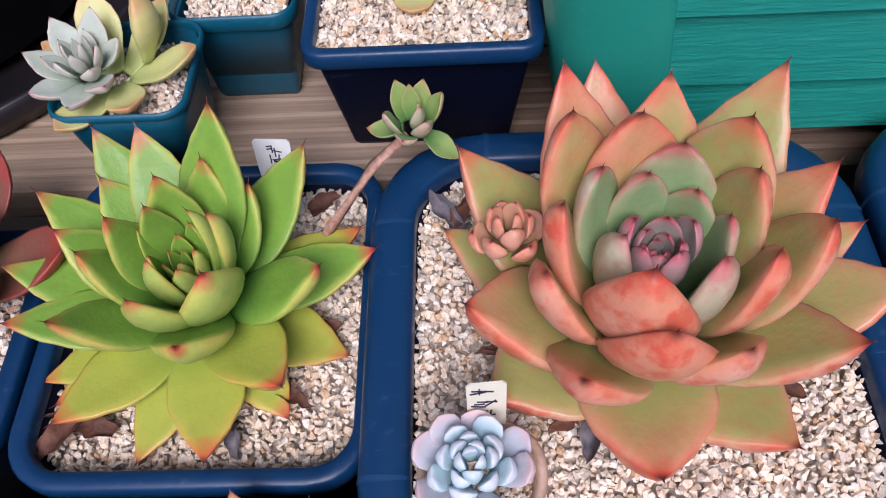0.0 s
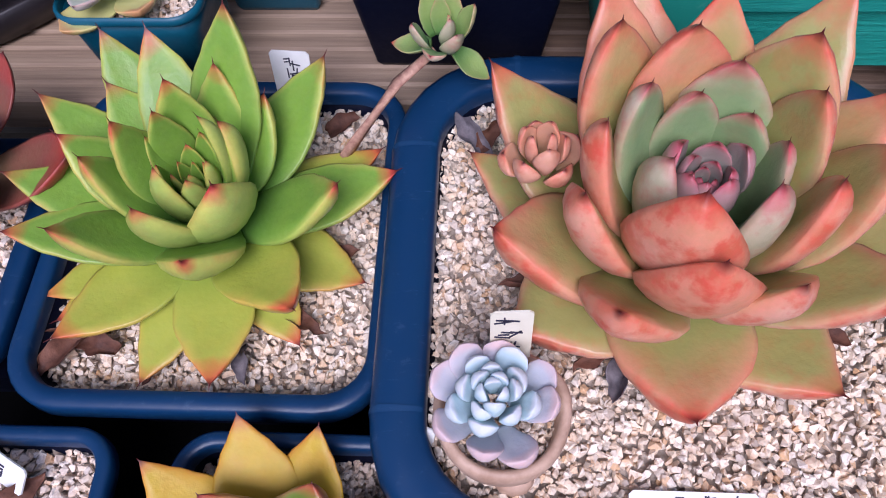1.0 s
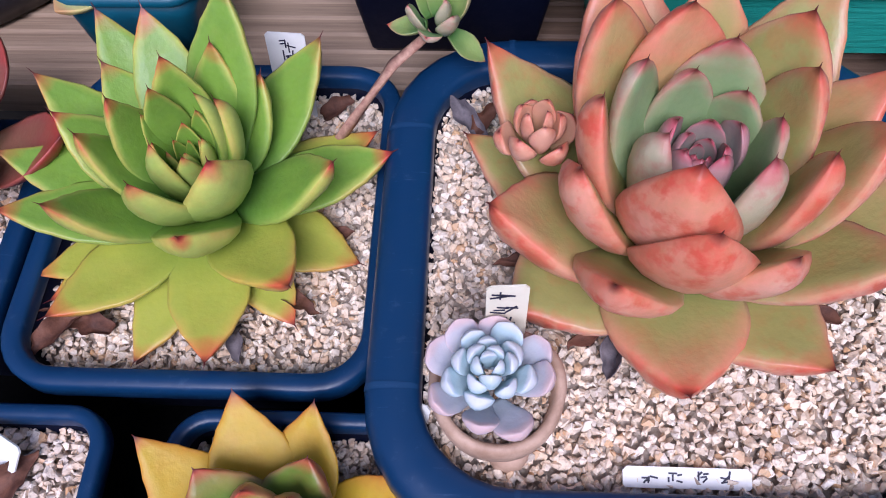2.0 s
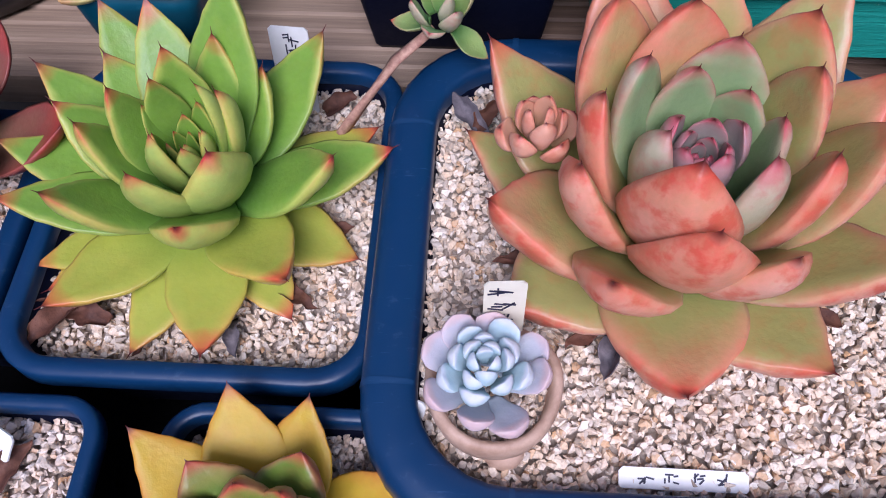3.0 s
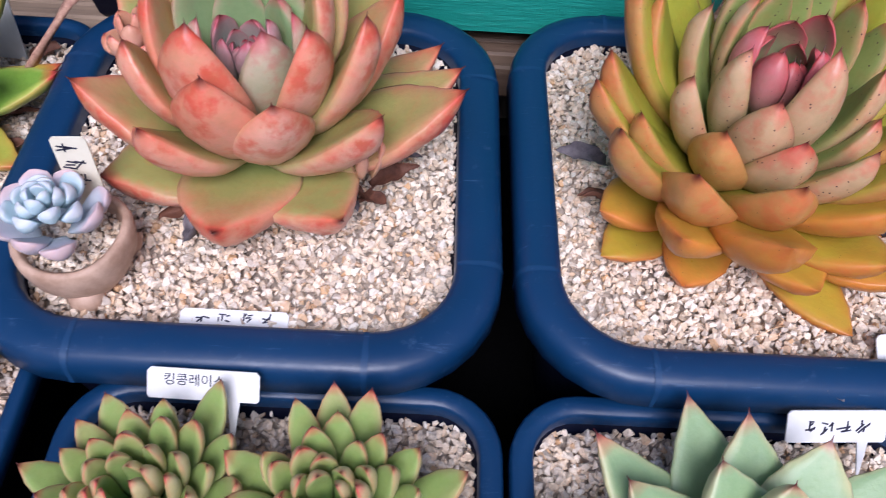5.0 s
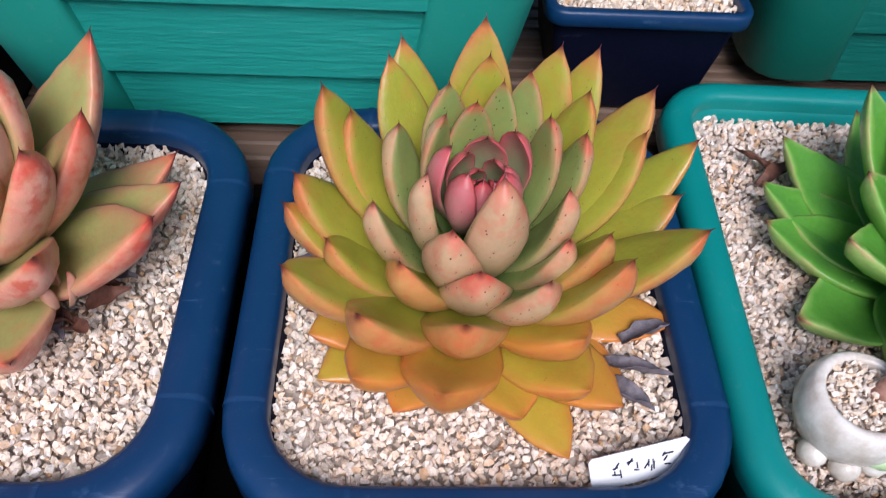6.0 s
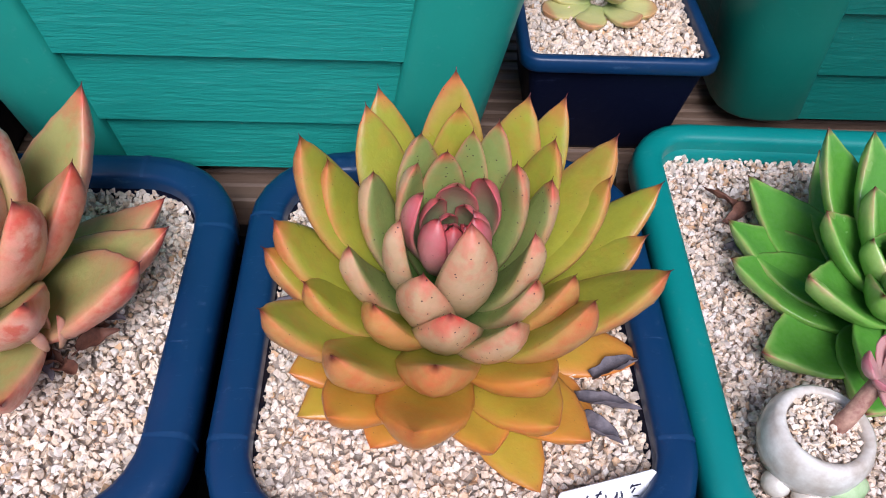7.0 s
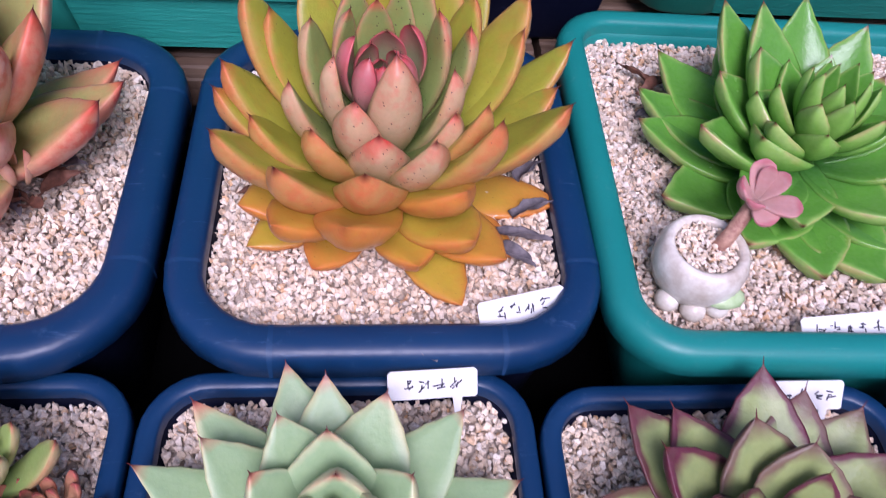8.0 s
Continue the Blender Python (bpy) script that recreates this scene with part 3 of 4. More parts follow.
# ---- pots ----
TRAY_GROUP = "broad blue pots in a row"
square_pot("navy blue plastic square pot with a broad rim", 0.004, 0.003, 0.1175, 0.12, NAVY, 0.058, 0.0225, half_y=0.1195, group=TRAY_GROUP, seams=True)
square_pot("scuffed navy blue square pot under the amber rosette", 0.237, 0.007, 0.1105, 0.12, NAVY, 0.056, 0.0205, half_y=0.1225, group=TRAY_GROUP, seams=True)
square_pot("navy blue square pot holding the green rosette", -0.1905, 0.032, 0.0815, 0.100, NAVY, 0.028, 0.0095, 0.012, half_y=0.088, group=TRAY_GROUP)
square_pot("bright green plastic trough with rounded corners", 0.495, 0.0175, 0.147, 0.122, GREEN_TRAY, 0.040, 0.018, taper=0.032, half_y=0.139, rz=-1.5)
FRONT = "blue pots in the front row"
square_pot("small navy blue pot with a yellow rosette", -0.134, -0.120, 0.058, 0.098, NAVY, 0.018, 0.007, 0.010, group=FRONT)
square_pot("navy blue pot crowded with small jade rosettes", 0.031, -0.198, 0.0905, 0.098, NAVY, 0.030, 0.010, 0.012, group=FRONT)
square_pot("navy blue pot with a sage green rosette", 0.2145, -0.199, 0.0905, 0.098, NAVY, 0.030, 0.010, 0.012, group=FRONT)
square_pot("navy blue pot with a purple edged rosette", 0.3975, -0.209, 0.0905, 0.098, NAVY, 0.030, 0.010, 0.012, group=FRONT)
square_pot("small navy blue pot with dry leaves", -0.273, -0.120, 0.058, 0.098, NAVY, 0.018, 0.007, 0.010, group=FRONT)
square_pot("navy blue pot with a deep red rosette", -0.338, 0.020, 0.062, 0.100, NAVY, 0.02, 0.010, 0.012, group=TRAY_GROUP)
BACK = "tall pots behind the row"
# walls of the two tall pots use the shade-painted navy
square_pot("tall navy square pot with a thin rim, shade painted into its body", -0.086, 0.197, 0.061, 0.160, NAVY, 0.012, 0.007, 0.010, 0.012, group=BACK, floor_z=DECK, inner_mat=NAVY_SHADED)
square_pot("tall navy square pot of pale gravel, shade painted into its body", 0.3435, 0.226, 0.0615, 0.160, NAVY, 0.012, 0.007, 0.010, 0.012, group=BACK, floor_z=DECK, inner_mat=NAVY_SHADED)
square_pot("small teal plastic pot with rounded corners", -0.240, 0.149, 0.0360, 0.147, TEAL, 0.014, 0.003, 0.005, 0.008, group=BACK, floor_z=DECK)
square_pot("small dark teal plastic pot of gravel", -0.193, 0.220, 0.036, 0.146, TEAL, 0.014, 0.003, 0.010, 0.007, group=BACK, floor_z=DECK)
square_pot("teal plastic pot at the end of the front row", 0.554, -0.182, 0.06, 0.10, TEAL, 0.02, 0.006, 0.010, 0.012, group=FRONT)

# ---- gravel ----
grit("pale granite gravel filling the blue pot", 0.004, 0.003, 0.0955, 0.0975, 0.037, 0.108, seed=1, mound=0.003)
grit("pale granite gravel round the amber rosette", 0.237, 0.007, 0.0905, 0.1025, 0.037, 0.108, seed=2, mound=0.003)
grit("pale granite gravel with dry leaf litter", -0.1905, 0.032, 0.0715, 0.078, 0.018, 0.086, seed=3, mound=0.003)
grit("dusty pale gravel in the green trough", 0.495, 0.0175, 0.1285, 0.1205, 0.022, 0.105, seed=4, rz=-1.5, mound=0.003, mat=GRAVEL_DUSTY)
grit("dusty gravel in the small blue pot", -0.134, -0.120, 0.0505, 0.0505, 0.012, 0.084, 0.0023, seed=5, mat=GRAVEL_DUSTY)
grit("pale gravel among the jade rosettes", 0.031, -0.198, 0.0805, 0.0805, 0.02, 0.086, seed=6)
grit("pale gravel round the sage rosette", 0.2145, -0.199, 0.0805, 0.0805, 0.02, 0.086, seed=7)
grit("pale gravel round the purple edged rosette", 0.3975, -0.209, 0.0805, 0.0805, 0.02, 0.086, seed=8)
grit("dusty gravel with dry leaves", -0.273, -0.120, 0.0505, 0.0505, 0.012, 0.086, seed=9, mat=GRAVEL_DUSTY)
grit("dusty gravel under the deep red rosette", -0.338, 0.020, 0.052, 0.052, 0.012, 0.090, seed=10, mat=GRAVEL_DUSTY)
grit("pale gravel in the tall navy pot", -0.086, 0.197, 0.054, 0.054, 0.008, 0.153, seed=11)
grit("pale gravel in the tall navy pot", 0.3435, 0.226, 0.0545, 0.0545, 0.008, 0.153, seed=12)
grit("grey gravel in the small teal pot", -0.240, 0.149, 0.0280, 0.0280, 0.011, 0.136, seed=13, mat=GRAVEL_DUSTY)
grit("pale gravel in the dark teal pot", -0.193, 0.220, 0.0280, 0.0280, 0.010, 0.138, seed=14)


# ---- the three large rosettes ----
red = thing("succulent", "large rosette succulent, salmon red leaves with green hearts and dark spines", "succulent", (0.004, 0.006, 0.105))
RED_OUT = [
    (112, 0.079, 0.098, 0.046, 0), (97, 0.098, 0.076, 0.046, 0), (82, 0.058, 0.106, 0.046, 0), (51, 0.092, 0.096, 0.050, 0), (20, 0.070, 0.092, 0.046, 0),
    (17, 0.099, 0.045, 0.046, 0), (-6, 0.096, 0.066, 0.050, 0), (-34, 0.075, 0.079, 0.044, 0), (-54, 0.079, 0.040, 0.052, 0), (-93, 0.075, 0.042, 0.056, 0),
    (-149, 0.074, 0.030, 0.056, 0), (-167, 0.073, 0.066, 0.050, 0), (151, 0.092, 0.027, 0.046, 0), (35, 0.103, 0.034, 0.046, 0), (142, 0.092, 0.069, 0.048, 0)]
RED_MID = [
    (131, 0.047, 0.111, 0.038, 0), (101, 0.034, 0.111, 0.042, 0), (44, 0.043, 0.111, 0.044, 0), (19, 0.032, 0.106, 0.036, 0), (-7, 0.054, 0.099, 0.042, 0),
    (174, 0.036, 0.099, 0.036, 0), (-158, 0.046, 0.089, 0.038, 0), (-111, 0.031, 0.108, 0.041, 0), (-96, 0.045, 0.096, 0.042, 0), (-66, 0.051, 0.086, 0.038, 0),
    (-122, 0.060, 0.074, 0.040, 0), (-31, 0.037, 0.101, 0.036, 0)]
RED_IN = [
    (-54, 0.024, 0.099, 0.030, 1), (143, 0.027, 0.103, 0.030, 1), (72, 0.027, 0.103, 0.036, 1), (46, 0.019, 0.091, 0.026, 1), (3, 0.022, 0.093, 0.022, 1),
    (104, 0.018, 0.097, 0.026, 1), (-158, 0.016, 0.093, 0.026, 1)]
for rows, bow, cup in ((RED_OUT, 0.15, 0.12), (RED_MID, 0.21, 0.0), (RED_IN, 0.20, 0.02)):
    rosette(red, rows, (L_RED, L_CROWN), 0.012, 0.044, 0.11, OVATE if rows is RED_OUT else SPADE, 0.27, cup, bow, spine=0.003)
rosette(red, spiral_rows(13, 0.012, 0.002, 0.087, 0.076, 0.018, 0.006, 20, 1, 4), (L_HEART,), 0.05, 0.060, 0.03, BROAD, 0.26, 0.22, 0.2, spine=0.001)

green = thing("succulent", "lime green rosette succulent with pointed red tipped leaves", "succulent", (-0.190, 0.030, 0.088))
GREEN_OUT = [
    (74, 0.055, 0.097, 0.034, 0), (113, 0.066, 0.076, 0.034, 0), (127, 0.085, 0.068, 0.034, 0), (52, 0.078, 0.059, 0.034, 0), (135, 0.068, 0.056, 0.034, 0),
    (13, 0.083, 0.033, 0.033, 0), (30, 0.082, 0.019, 0.030, 1), (-19, 0.071, 0.006, 0.034, 1), (-52, 0.067, 0.004, 0.030, 1), (-82, 0.077, 0.018, 0.036, 1),
    (-108, 0.076, 0.006, 0.030, 1), (-147, 0.081, 0.005, 0.036, 1), (-134, 0.083, 0.022, 0.036, 1), (-166, 0.084, 0.041, 0.034, 0), (152, 0.086, 0.057, 0.034, 0),
    (-155, 0.082, 0.010, 0.030, 1), (175, 0.089, 0.044, 0.034, 0), (-49, 0.071, 0.043, 0.036, 1)]
GREEN_IN = [
    (53, 0.044, 0.064, 0.028, 0), (28, 0.018, 0.079, 0.028, 0), (78, 0.040, 0.078, 0.028, 0), (104, 0.023, 0.087, 0.026, 0), (-7, 0.062, 0.061, 0.034, 0),
    (-138, 0.056, 0.073, 0.032, 0), (-169, 0.037, 0.076, 0.030, 0), (-104, 0.033, 0.079, 0.030, 0), (-79, 0.047, 0.066, 0.036, 0), (-47, 0.027, 0.077, 0.036, 0),
    (166, 0.026, 0.081, 0.026, 0), (131, 0.014, 0.082, 0.020, 0), (21, 0.012, 0.087, 0.020, 0), (167, 0.058, 0.064, 0.034, 0), (-110, 0.014, 0.078, 0.018, 0)]
for rows, bow, cup in ((GREEN_OUT, 0.11, 0.15), (GREEN_IN, 0.16, 0.02)):
    rosette(green, rows, (L_GREEN, L_LIME), 0.014, 0.034, 0.1, OVATE if rows is GREEN_IN else SPEAR, 0.25, cup, bow, spine=0.0045)
rosette(green, spiral_rows(6, 0.018, 0.010, 0.072, 0.068, 0.015, 0.011, 20, 1, 19), (L_GREEN,), 0.024, 0.040, 0.05, SPEAR, 0.22, 0.14, 0.10, spine=0.003)
rosette(green, spiral_rows(6, 0.009, 0.003, 0.064, 0.060, 0.011, 0.006, 100, 1, 9), (L_GREEN,), 0.03, 0.042, 0.03, SPEAR, 0.2, 0.3, 0.05, spine=0.002)

amber = thing("succulent", "large amber and olive rosette succulent with a rose pink heart", "succulent", (0.234, 0.006, 0.105))
AMBER_OUT = [
    (89, 0.061, 0.119, 0.036, 0), (58, 0.069, 0.107, 0.036, 0), (50, 0.087, 0.100, 0.034, 0), (25, 0.083, 0.103, 0.038, 0), (19, 0.109, 0.073, 0.038, 0),
    (8, 0.095, 0.060, 0.038, 0), (-17, 0.095, 0.084, 0.040, 0), (-11, 0.100, 0.008, 0.038, 2), (-38, 0.090, 0.006, 0.036, 2), (-66, 0.096, 0.008, 0.038, 2),
    (121, 0.080, 0.091, 0.034, 0), (114, 0.087, 0.093, 0.036, 0), (162, 0.071, 0.111, 0.038, 0), (-178, 0.078, 0.085, 0.038, 0), (-173, 0.083, 0.075, 0.038, 0),
    (-148, 0.092, 0.083, 0.040, 0), (-150, 0.082, 0.028, 0.038, 2), (-142, 0.086, 0.010, 0.036, 2), (-122, 0.093, 0.059, 0.042, 2)]
AMBER_MID = [
    (-158, 0.069, 0.072, 0.034, 0), (160, 0.060, 0.100, 0.032, 0), (-97, 0.073, 0.081, 0.040, 0), (-61, 0.076, 0.068, 0.042, 2), (-45, 0.075, 0.096, 0.040, 0),
    (-35, 0.060, 0.089, 0.034, 0), (-126, 0.083, 0.079, 0.042, 0), (-60, 0.086, 0.043, 0.044, 2), (-100, 0.095, 0.075, 0.046, 2), (-128, 0.055, 0.080, 0.034, 0),
    (86, 0.048, 0.110, 0.032, 0), (34, 0.056, 0.105, 0.032, 0), (17, 0.076, 0.090, 0.034, 0), (-50, 0.094, 0.025, 0.040, 2), (-116, 0.078, 0.014, 0.038, 2), (-78, 0.082, 0.030, 0.040, 2)]
AMBER_IN = [
    (-158, 0.049, 0.087, 0.030, 1), (-78, 0.026, 0.109, 0.031, 1), (-26, 0.038, 0.095, 0.030, 1), (-111, 0.039, 0.091, 0.032, 1), (-93, 0.049, 0.082, 0.034, 1),
    (-67, 0.060, 0.085, 0.034, 1), (-41, 0.046, 0.080, 0.032, 1), (61, 0.043, 0.110, 0.026, 1), (26, 0.031, 0.107, 0.026, 1), (117, 0.034, 0.109, 0.028, 1),
    (159, 0.039, 0.100, 0.030, 1), (14, 0.045, 0.100, 0.028, 1), (100, 0.021, 0.108, 0.024, 1), (142, 0.022, 0.107, 0.022, 1), (-151, 0.028, 0.099, 0.024, 1), (75, 0.034, 0.109, 0.022, 1)]
for rows, bow in ((AMBER_OUT, 0.14), (AMBER_MID, 0.17), (AMBER_IN, 0.17)):
    slim = [(az, r, z, w * 0.9, k) for az, r, z, w, k in rows]
    low = [q for q in slim if q[4] == 2]
    high = [q for q in slim if q[4] != 2]
    rosette(amber, low, (L_OLIVE, L_PINK, L_AMBER), 0.010, 0.040, 0.12, BLUNT, 0.32, 0.04, bow, spine=0.0008)
    rosette(amber, high, (L_OLIVE, L_PINK, L_AMBER), 0.010, 0.040, 0.12, SPADE, 0.33, 0.02, bow * 1.2, spine=0.0018, curl=0.03)
rosette(amber, spiral_rows(17, 0.020, 0.003, 0.102, 0.082, 0.022, 0.008, 30, 1, 2), (L_ROSEHEART,), 0.046, 0.060, 0.05, BROAD, 0.22, 0.30, 0.26, spine=0.0012, curl=0.12)

# ---- further rosettes ----
offset = thing("offset_rosette", "small red edged rosette on a long trailing stem", "succulent", (-0.148, 0.062, 0.086))


def tube(name, points, radii, mat, parent, n=9, label=""):
    rings = []
    pts = [Vector(p) for p in points]
    for i, p in enumerate(pts):
        d = (pts[min(i + 1, len(pts) - 1)] - pts[max(i - 1, 0)]).normalized()
        a = d.orthogonal().normalized()
        b = d.cross(a)
        rings.append([p + (a * math.cos(k * 2 * math.pi / n) + b * math.sin(k * 2 * math.pi / n)) * radii[i] * (1 + 0.08 * math.sin(i * 4 + k)) for k in range(n)])
    v, f = loft(rings, True, True)
    return mesh_object(name, v, f, mat, parent, label=label)


tube("stem", [(0.0, 0.0, 0.004), (0.018, 0.011, 0.026), (0.038, 0.024, 0.050), (0.055, 0.034, 0.060)], [0.0028, 0.0026, 0.0025, 0.0022], STEM, offset, label="pinkish bare stem")
head = new("rosette_head")
head.parent = offset
head.location = (0.058, 0.036, 0.061)
rosette(head, [(162, 0.025, -0.006, 0.013, 0), (-22, 0.023, -0.012, 0.013, 0), (250, 0.013, 0.006, 0.012, 1), (70, 0.016, 0.018, 0.012, 0), (20, 0.015, 0.019, 0.012, 0), (120, 0.015, 0.020, 0.012, 0), (-55, 0.012, 0.016, 0.012, 1), (200, 0.013, 0.017, 0.012, 1), (95, 0.007, 0.023, 0.009, 0), (310, 0.006, 0.020, 0.009, 1), (0, 0.003, 0.018, 0.007, 0)],
        (L_JADE, L_CROWN), -0.003, 0.005, 0.03, SPEAR, 0.2, 0.3, 0.1, spine=0.0012)

pup = thing("offset_rosette", "small orange red rosette growing between the big leaves", "succulent", (-0.050, 0.024, 0.154))
rosette(pup, spiral_rows(11, 0.017, 0.003, 0.012, 0.026, 0.015, 0.008, 40, 1, 3), (L_PUP,), 0.0, 0.012, 0.02, BLUNT, 0.3, 0.2, 0.12, spine=0.0008)
pup2 = thing("offset_rosette", "tiny red rosette tucked under the big leaves", "succulent", (0.054, -0.022, 0.140))
rosette(pup2, spiral_rows(5, 0.010, 0.004, 0.014, 0.020, 0.008, 0.005, 10, 1, 5), (L_PUP,), -0.01, 0.0, 0.014, SPEAR, 0.3, 0.1, 0.08)

blue = thing("succulent", "powder blue and lilac rosette with plump leaves", "succulent", (-0.0665, -0.0645, 0.137))
rosette(blue, spiral_rows(8, 0.0225, 0.020, 0.013, 0.016, 0.0140, 0.0130, 25, 1, 6), (L_LILAC,), 0.0, 0.006, 0.03, SPOON, 0.35, 0.12, 0.12)
rosette(blue, spiral_rows(17, 0.0172, 0.002, 0.018, 0.026, 0.0115, 0.006, 70, 1, 8), (L_BLUE,), 0.006, 0.018, 0.024, SPOON, 0.42, 0.12, 0.12)

yellow = thing("succulent", "yellow and green rosette succulent with brown tips", "succulent", (-0.142, -0.122, 0.085))
rosette(yellow, [(108, 0.062, 0.036, 0.034, 0), (79, 0.058, 0.032, 0.031, 0), (142, 0.068, 0.032, 0.032, 0), (30, 0.062, 0.026, 0.033, 0), (4, 0.050, 0.022, 0.032, 0), (-68, 0.050, 0.022, 0.030, 0), (-29, 0.060, 0.018, 0.032, 0), (175, 0.058, 0.026, 0.031, 0), (-145, 0.058, 0.024, 0.031, 0), (-105, 0.056, 0.022, 0.031, 0)], (L_YELLOW,), 0.004, 0.02, 0.08, OVATE, 0.20, 0.10, 0.10, spine=0.002)
rosette(yellow, [(68, 0.036, 0.043, 0.030, 0), (132, 0.038, 0.043, 0.032, 0), (-12, 0.038, 0.046, 0.026, 0), (30, 0.026, 0.052, 0.026, 0), (-60, 0.040, 0.044, 0.030, 0), (-110, 0.042, 0.044, 0.030, 0), (-160, 0.040, 0.046, 0.030, 0), (165, 0.032, 0.050, 0.026, 0), (104, 0.020, 0.053, 0.024, 0)] + spiral_rows(9, 0.020, 0.004, 0.052, 0.048, 0.022, 0.010, 60, 1, 12), (L_YGREEN,), 0.010, 0.028, 0.06, OVATE, 0.30, 0.12, 0.16, spine=0.002)


def jade(label, at, r, mat, seed, n=46):
    root = thing("succulent", label, "succulent", at, "jade rosettes in one pot")
    rosette(root, spiral_rows(n, r, 0.004, r * 0.52, r * 0.82, r * 0.31, r * 0.18, seed * 31, 1, seed), (mat,), -0.008, r * 0.40, r * 1.1, BLUNT, 0.40, 0.08, 0.20, spine=0.0014)
    return root


jade("jade green rosette with fine red tips", (-0.011, -0.170, 0.102), 0.050, L_JADE, 21)
jade("jade green rosette with fine red tips", (0.057, -0.171, 0.102), 0.052, L_JADE, 22)
jade("jade green rosette with fine red tips", (0.017, -0.244, 0.096), 0.044, L_JADE, 23)
for k, (x, y) in enumerate(((0.098, -0.178), (0.092, -0.206), (0.023, -0.208), (0.066, -0.226), (0.098, -0.238), (0.076, -0.250))):
    jade("small bronze rosette of plump leaves", (x, y, 0.096), 0.026, L_BROWN, 31 + k, 22)

sage = thing("succulent", "sage green rosette with sharp red points", "succulent", (0.214, -0.200, 0.087))
rosette(sage, [(106, 0.083, 0.038, 0.036, 0), (94, 0.069, 0.048, 0.036, 0), (134, 0.087, 0.038, 0.036, 0), (155, 0.092, 0.028, 0.034, 0), (46, 0.078, 0.038, 0.036, 0), (20, 0.082, 0.028, 0.036, 0), (70, 0.061, 0.053, 0.040, 0), (142, 0.067, 0.048, 0.036, 0), (116, 0.051, 0.058, 0.038, 0), (94, 0.036, 0.065, 0.038, 0), (34, 0.036, 0.058, 0.036, 0), (145, 0.037, 0.061, 0.034, 0), (85, 0.016, 0.071, 0.030, 0)], (L_SAGE,), 0.002, 0.040, 0.11, OVATE, 0.26, 0.12, 0.12, spine=0.003)
rosette(sage, [(az, r, z, w, 0) for az, r, z, w in ((-170, 0.084, 0.036, 0.036), (-140, 0.086, 0.034, 0.036), (-112, 0.082, 0.036, 0.036), (-84, 0.086, 0.034, 0.036), (-55, 0.084, 0.036, 0.036), (-22, 0.086, 0.032, 0.036), (-5, 0.062, 0.050, 0.036), (-40, 0.060, 0.050, 0.036), (-75, 0.062, 0.050, 0.036), (-125, 0.062, 0.050, 0.036), (-160, 0.058, 0.052, 0.036), (-15, 0.036, 0.062, 0.032), (-65, 0.034, 0.064, 0.032), (-110, 0.036, 0.063, 0.032), (-165, 0.030, 0.065, 0.030), (20, 0.016, 0.070, 0.024), (-60, 0.014, 0.070, 0.022), (-140, 0.014, 0.070, 0.022), (160, 0.012, 0.071, 0.022), (90, 0.006, 0.070, 0.014))], (L_SAGE,), 0.002, 0.040, 0.11, OVATE, 0.26, 0.12, 0.12, spine=0.003)
purple = thing("succulent", "green rosette with broad purple edges and long points", "succulent", (0.397, -0.208, 0.087))
rosette(purple, [(84, 0.080, 0.046, 0.042, 0), (132, 0.085, 0.042, 0.042, 0), (69, 0.074, 0.042, 0.040, 0), (50, 0.078, 0.042, 0.042, 0), (103, 0.049, 0.060, 0.044, 0), (143, 0.063, 0.055, 0.042, 0), (76, 0.036, 0.063, 0.042, 0), (120, 0.072, 0.040, 0.040, 0), (20, 0.084, 0.040, 0.042, 0), (165, 0.084, 0.040, 0.042, 0), (35, 0.056, 0.056, 0.042, 0), (-160, 0.084, 0.040, 0.042, 0), (-125, 0.082, 0.040, 0.042, 0), (-90, 0.084, 0.040, 0.042, 0), (-55, 0.084, 0.040, 0.042, 0), (-15, 0.084, 0.040, 0.042, 0), (-140, 0.056, 0.056, 0.042, 0), (-95, 0.056, 0.056, 0.042, 0), (-40, 0.056, 0.056, 0.042, 0), (175, 0.050, 0.060, 0.040, 0)] + spiral_rows(9, 0.036, 0.006, 0.064, 0.066, 0.034, 0.014, 15, 1, 43), (L_PURPLE,), 0.006, 0.042, 0.11, SPEAR, 0.18, 0.20, 0.12, spine=0.006)

fresh = thing("succulent", "glossy green rosette succulent with long pointed leaves", "succulent", (0.474, 0.010, 0.105))
rosette(fresh, [(128, 0.107, 0.030, 0.046, 0), (147, 0.100, 0.025, 0.047, 0), (162, 0.093, 0.023, 0.048, 0), (-164, 0.088, 0.015, 0.050, 0), (-128, 0.072, 0.013, 0.050, 0), (-96, 0.080, 0.013, 0.050, 0), (-72, 0.086, 0.013, 0.050, 0), (-45, 0.092, 0.015, 0.050, 0), (-18, 0.100, 0.018, 0.048, 0), (10, 0.104, 0.022, 0.048, 0), (40, 0.104, 0.028, 0.048, 0), (72, 0.106, 0.032, 0.048, 0), (100, 0.106, 0.032, 0.048, 0)], (L_FRESH,), 0.004, 0.02, 0.12, OVATE, 0.22, 0.26, 0.14, spine=0.001)
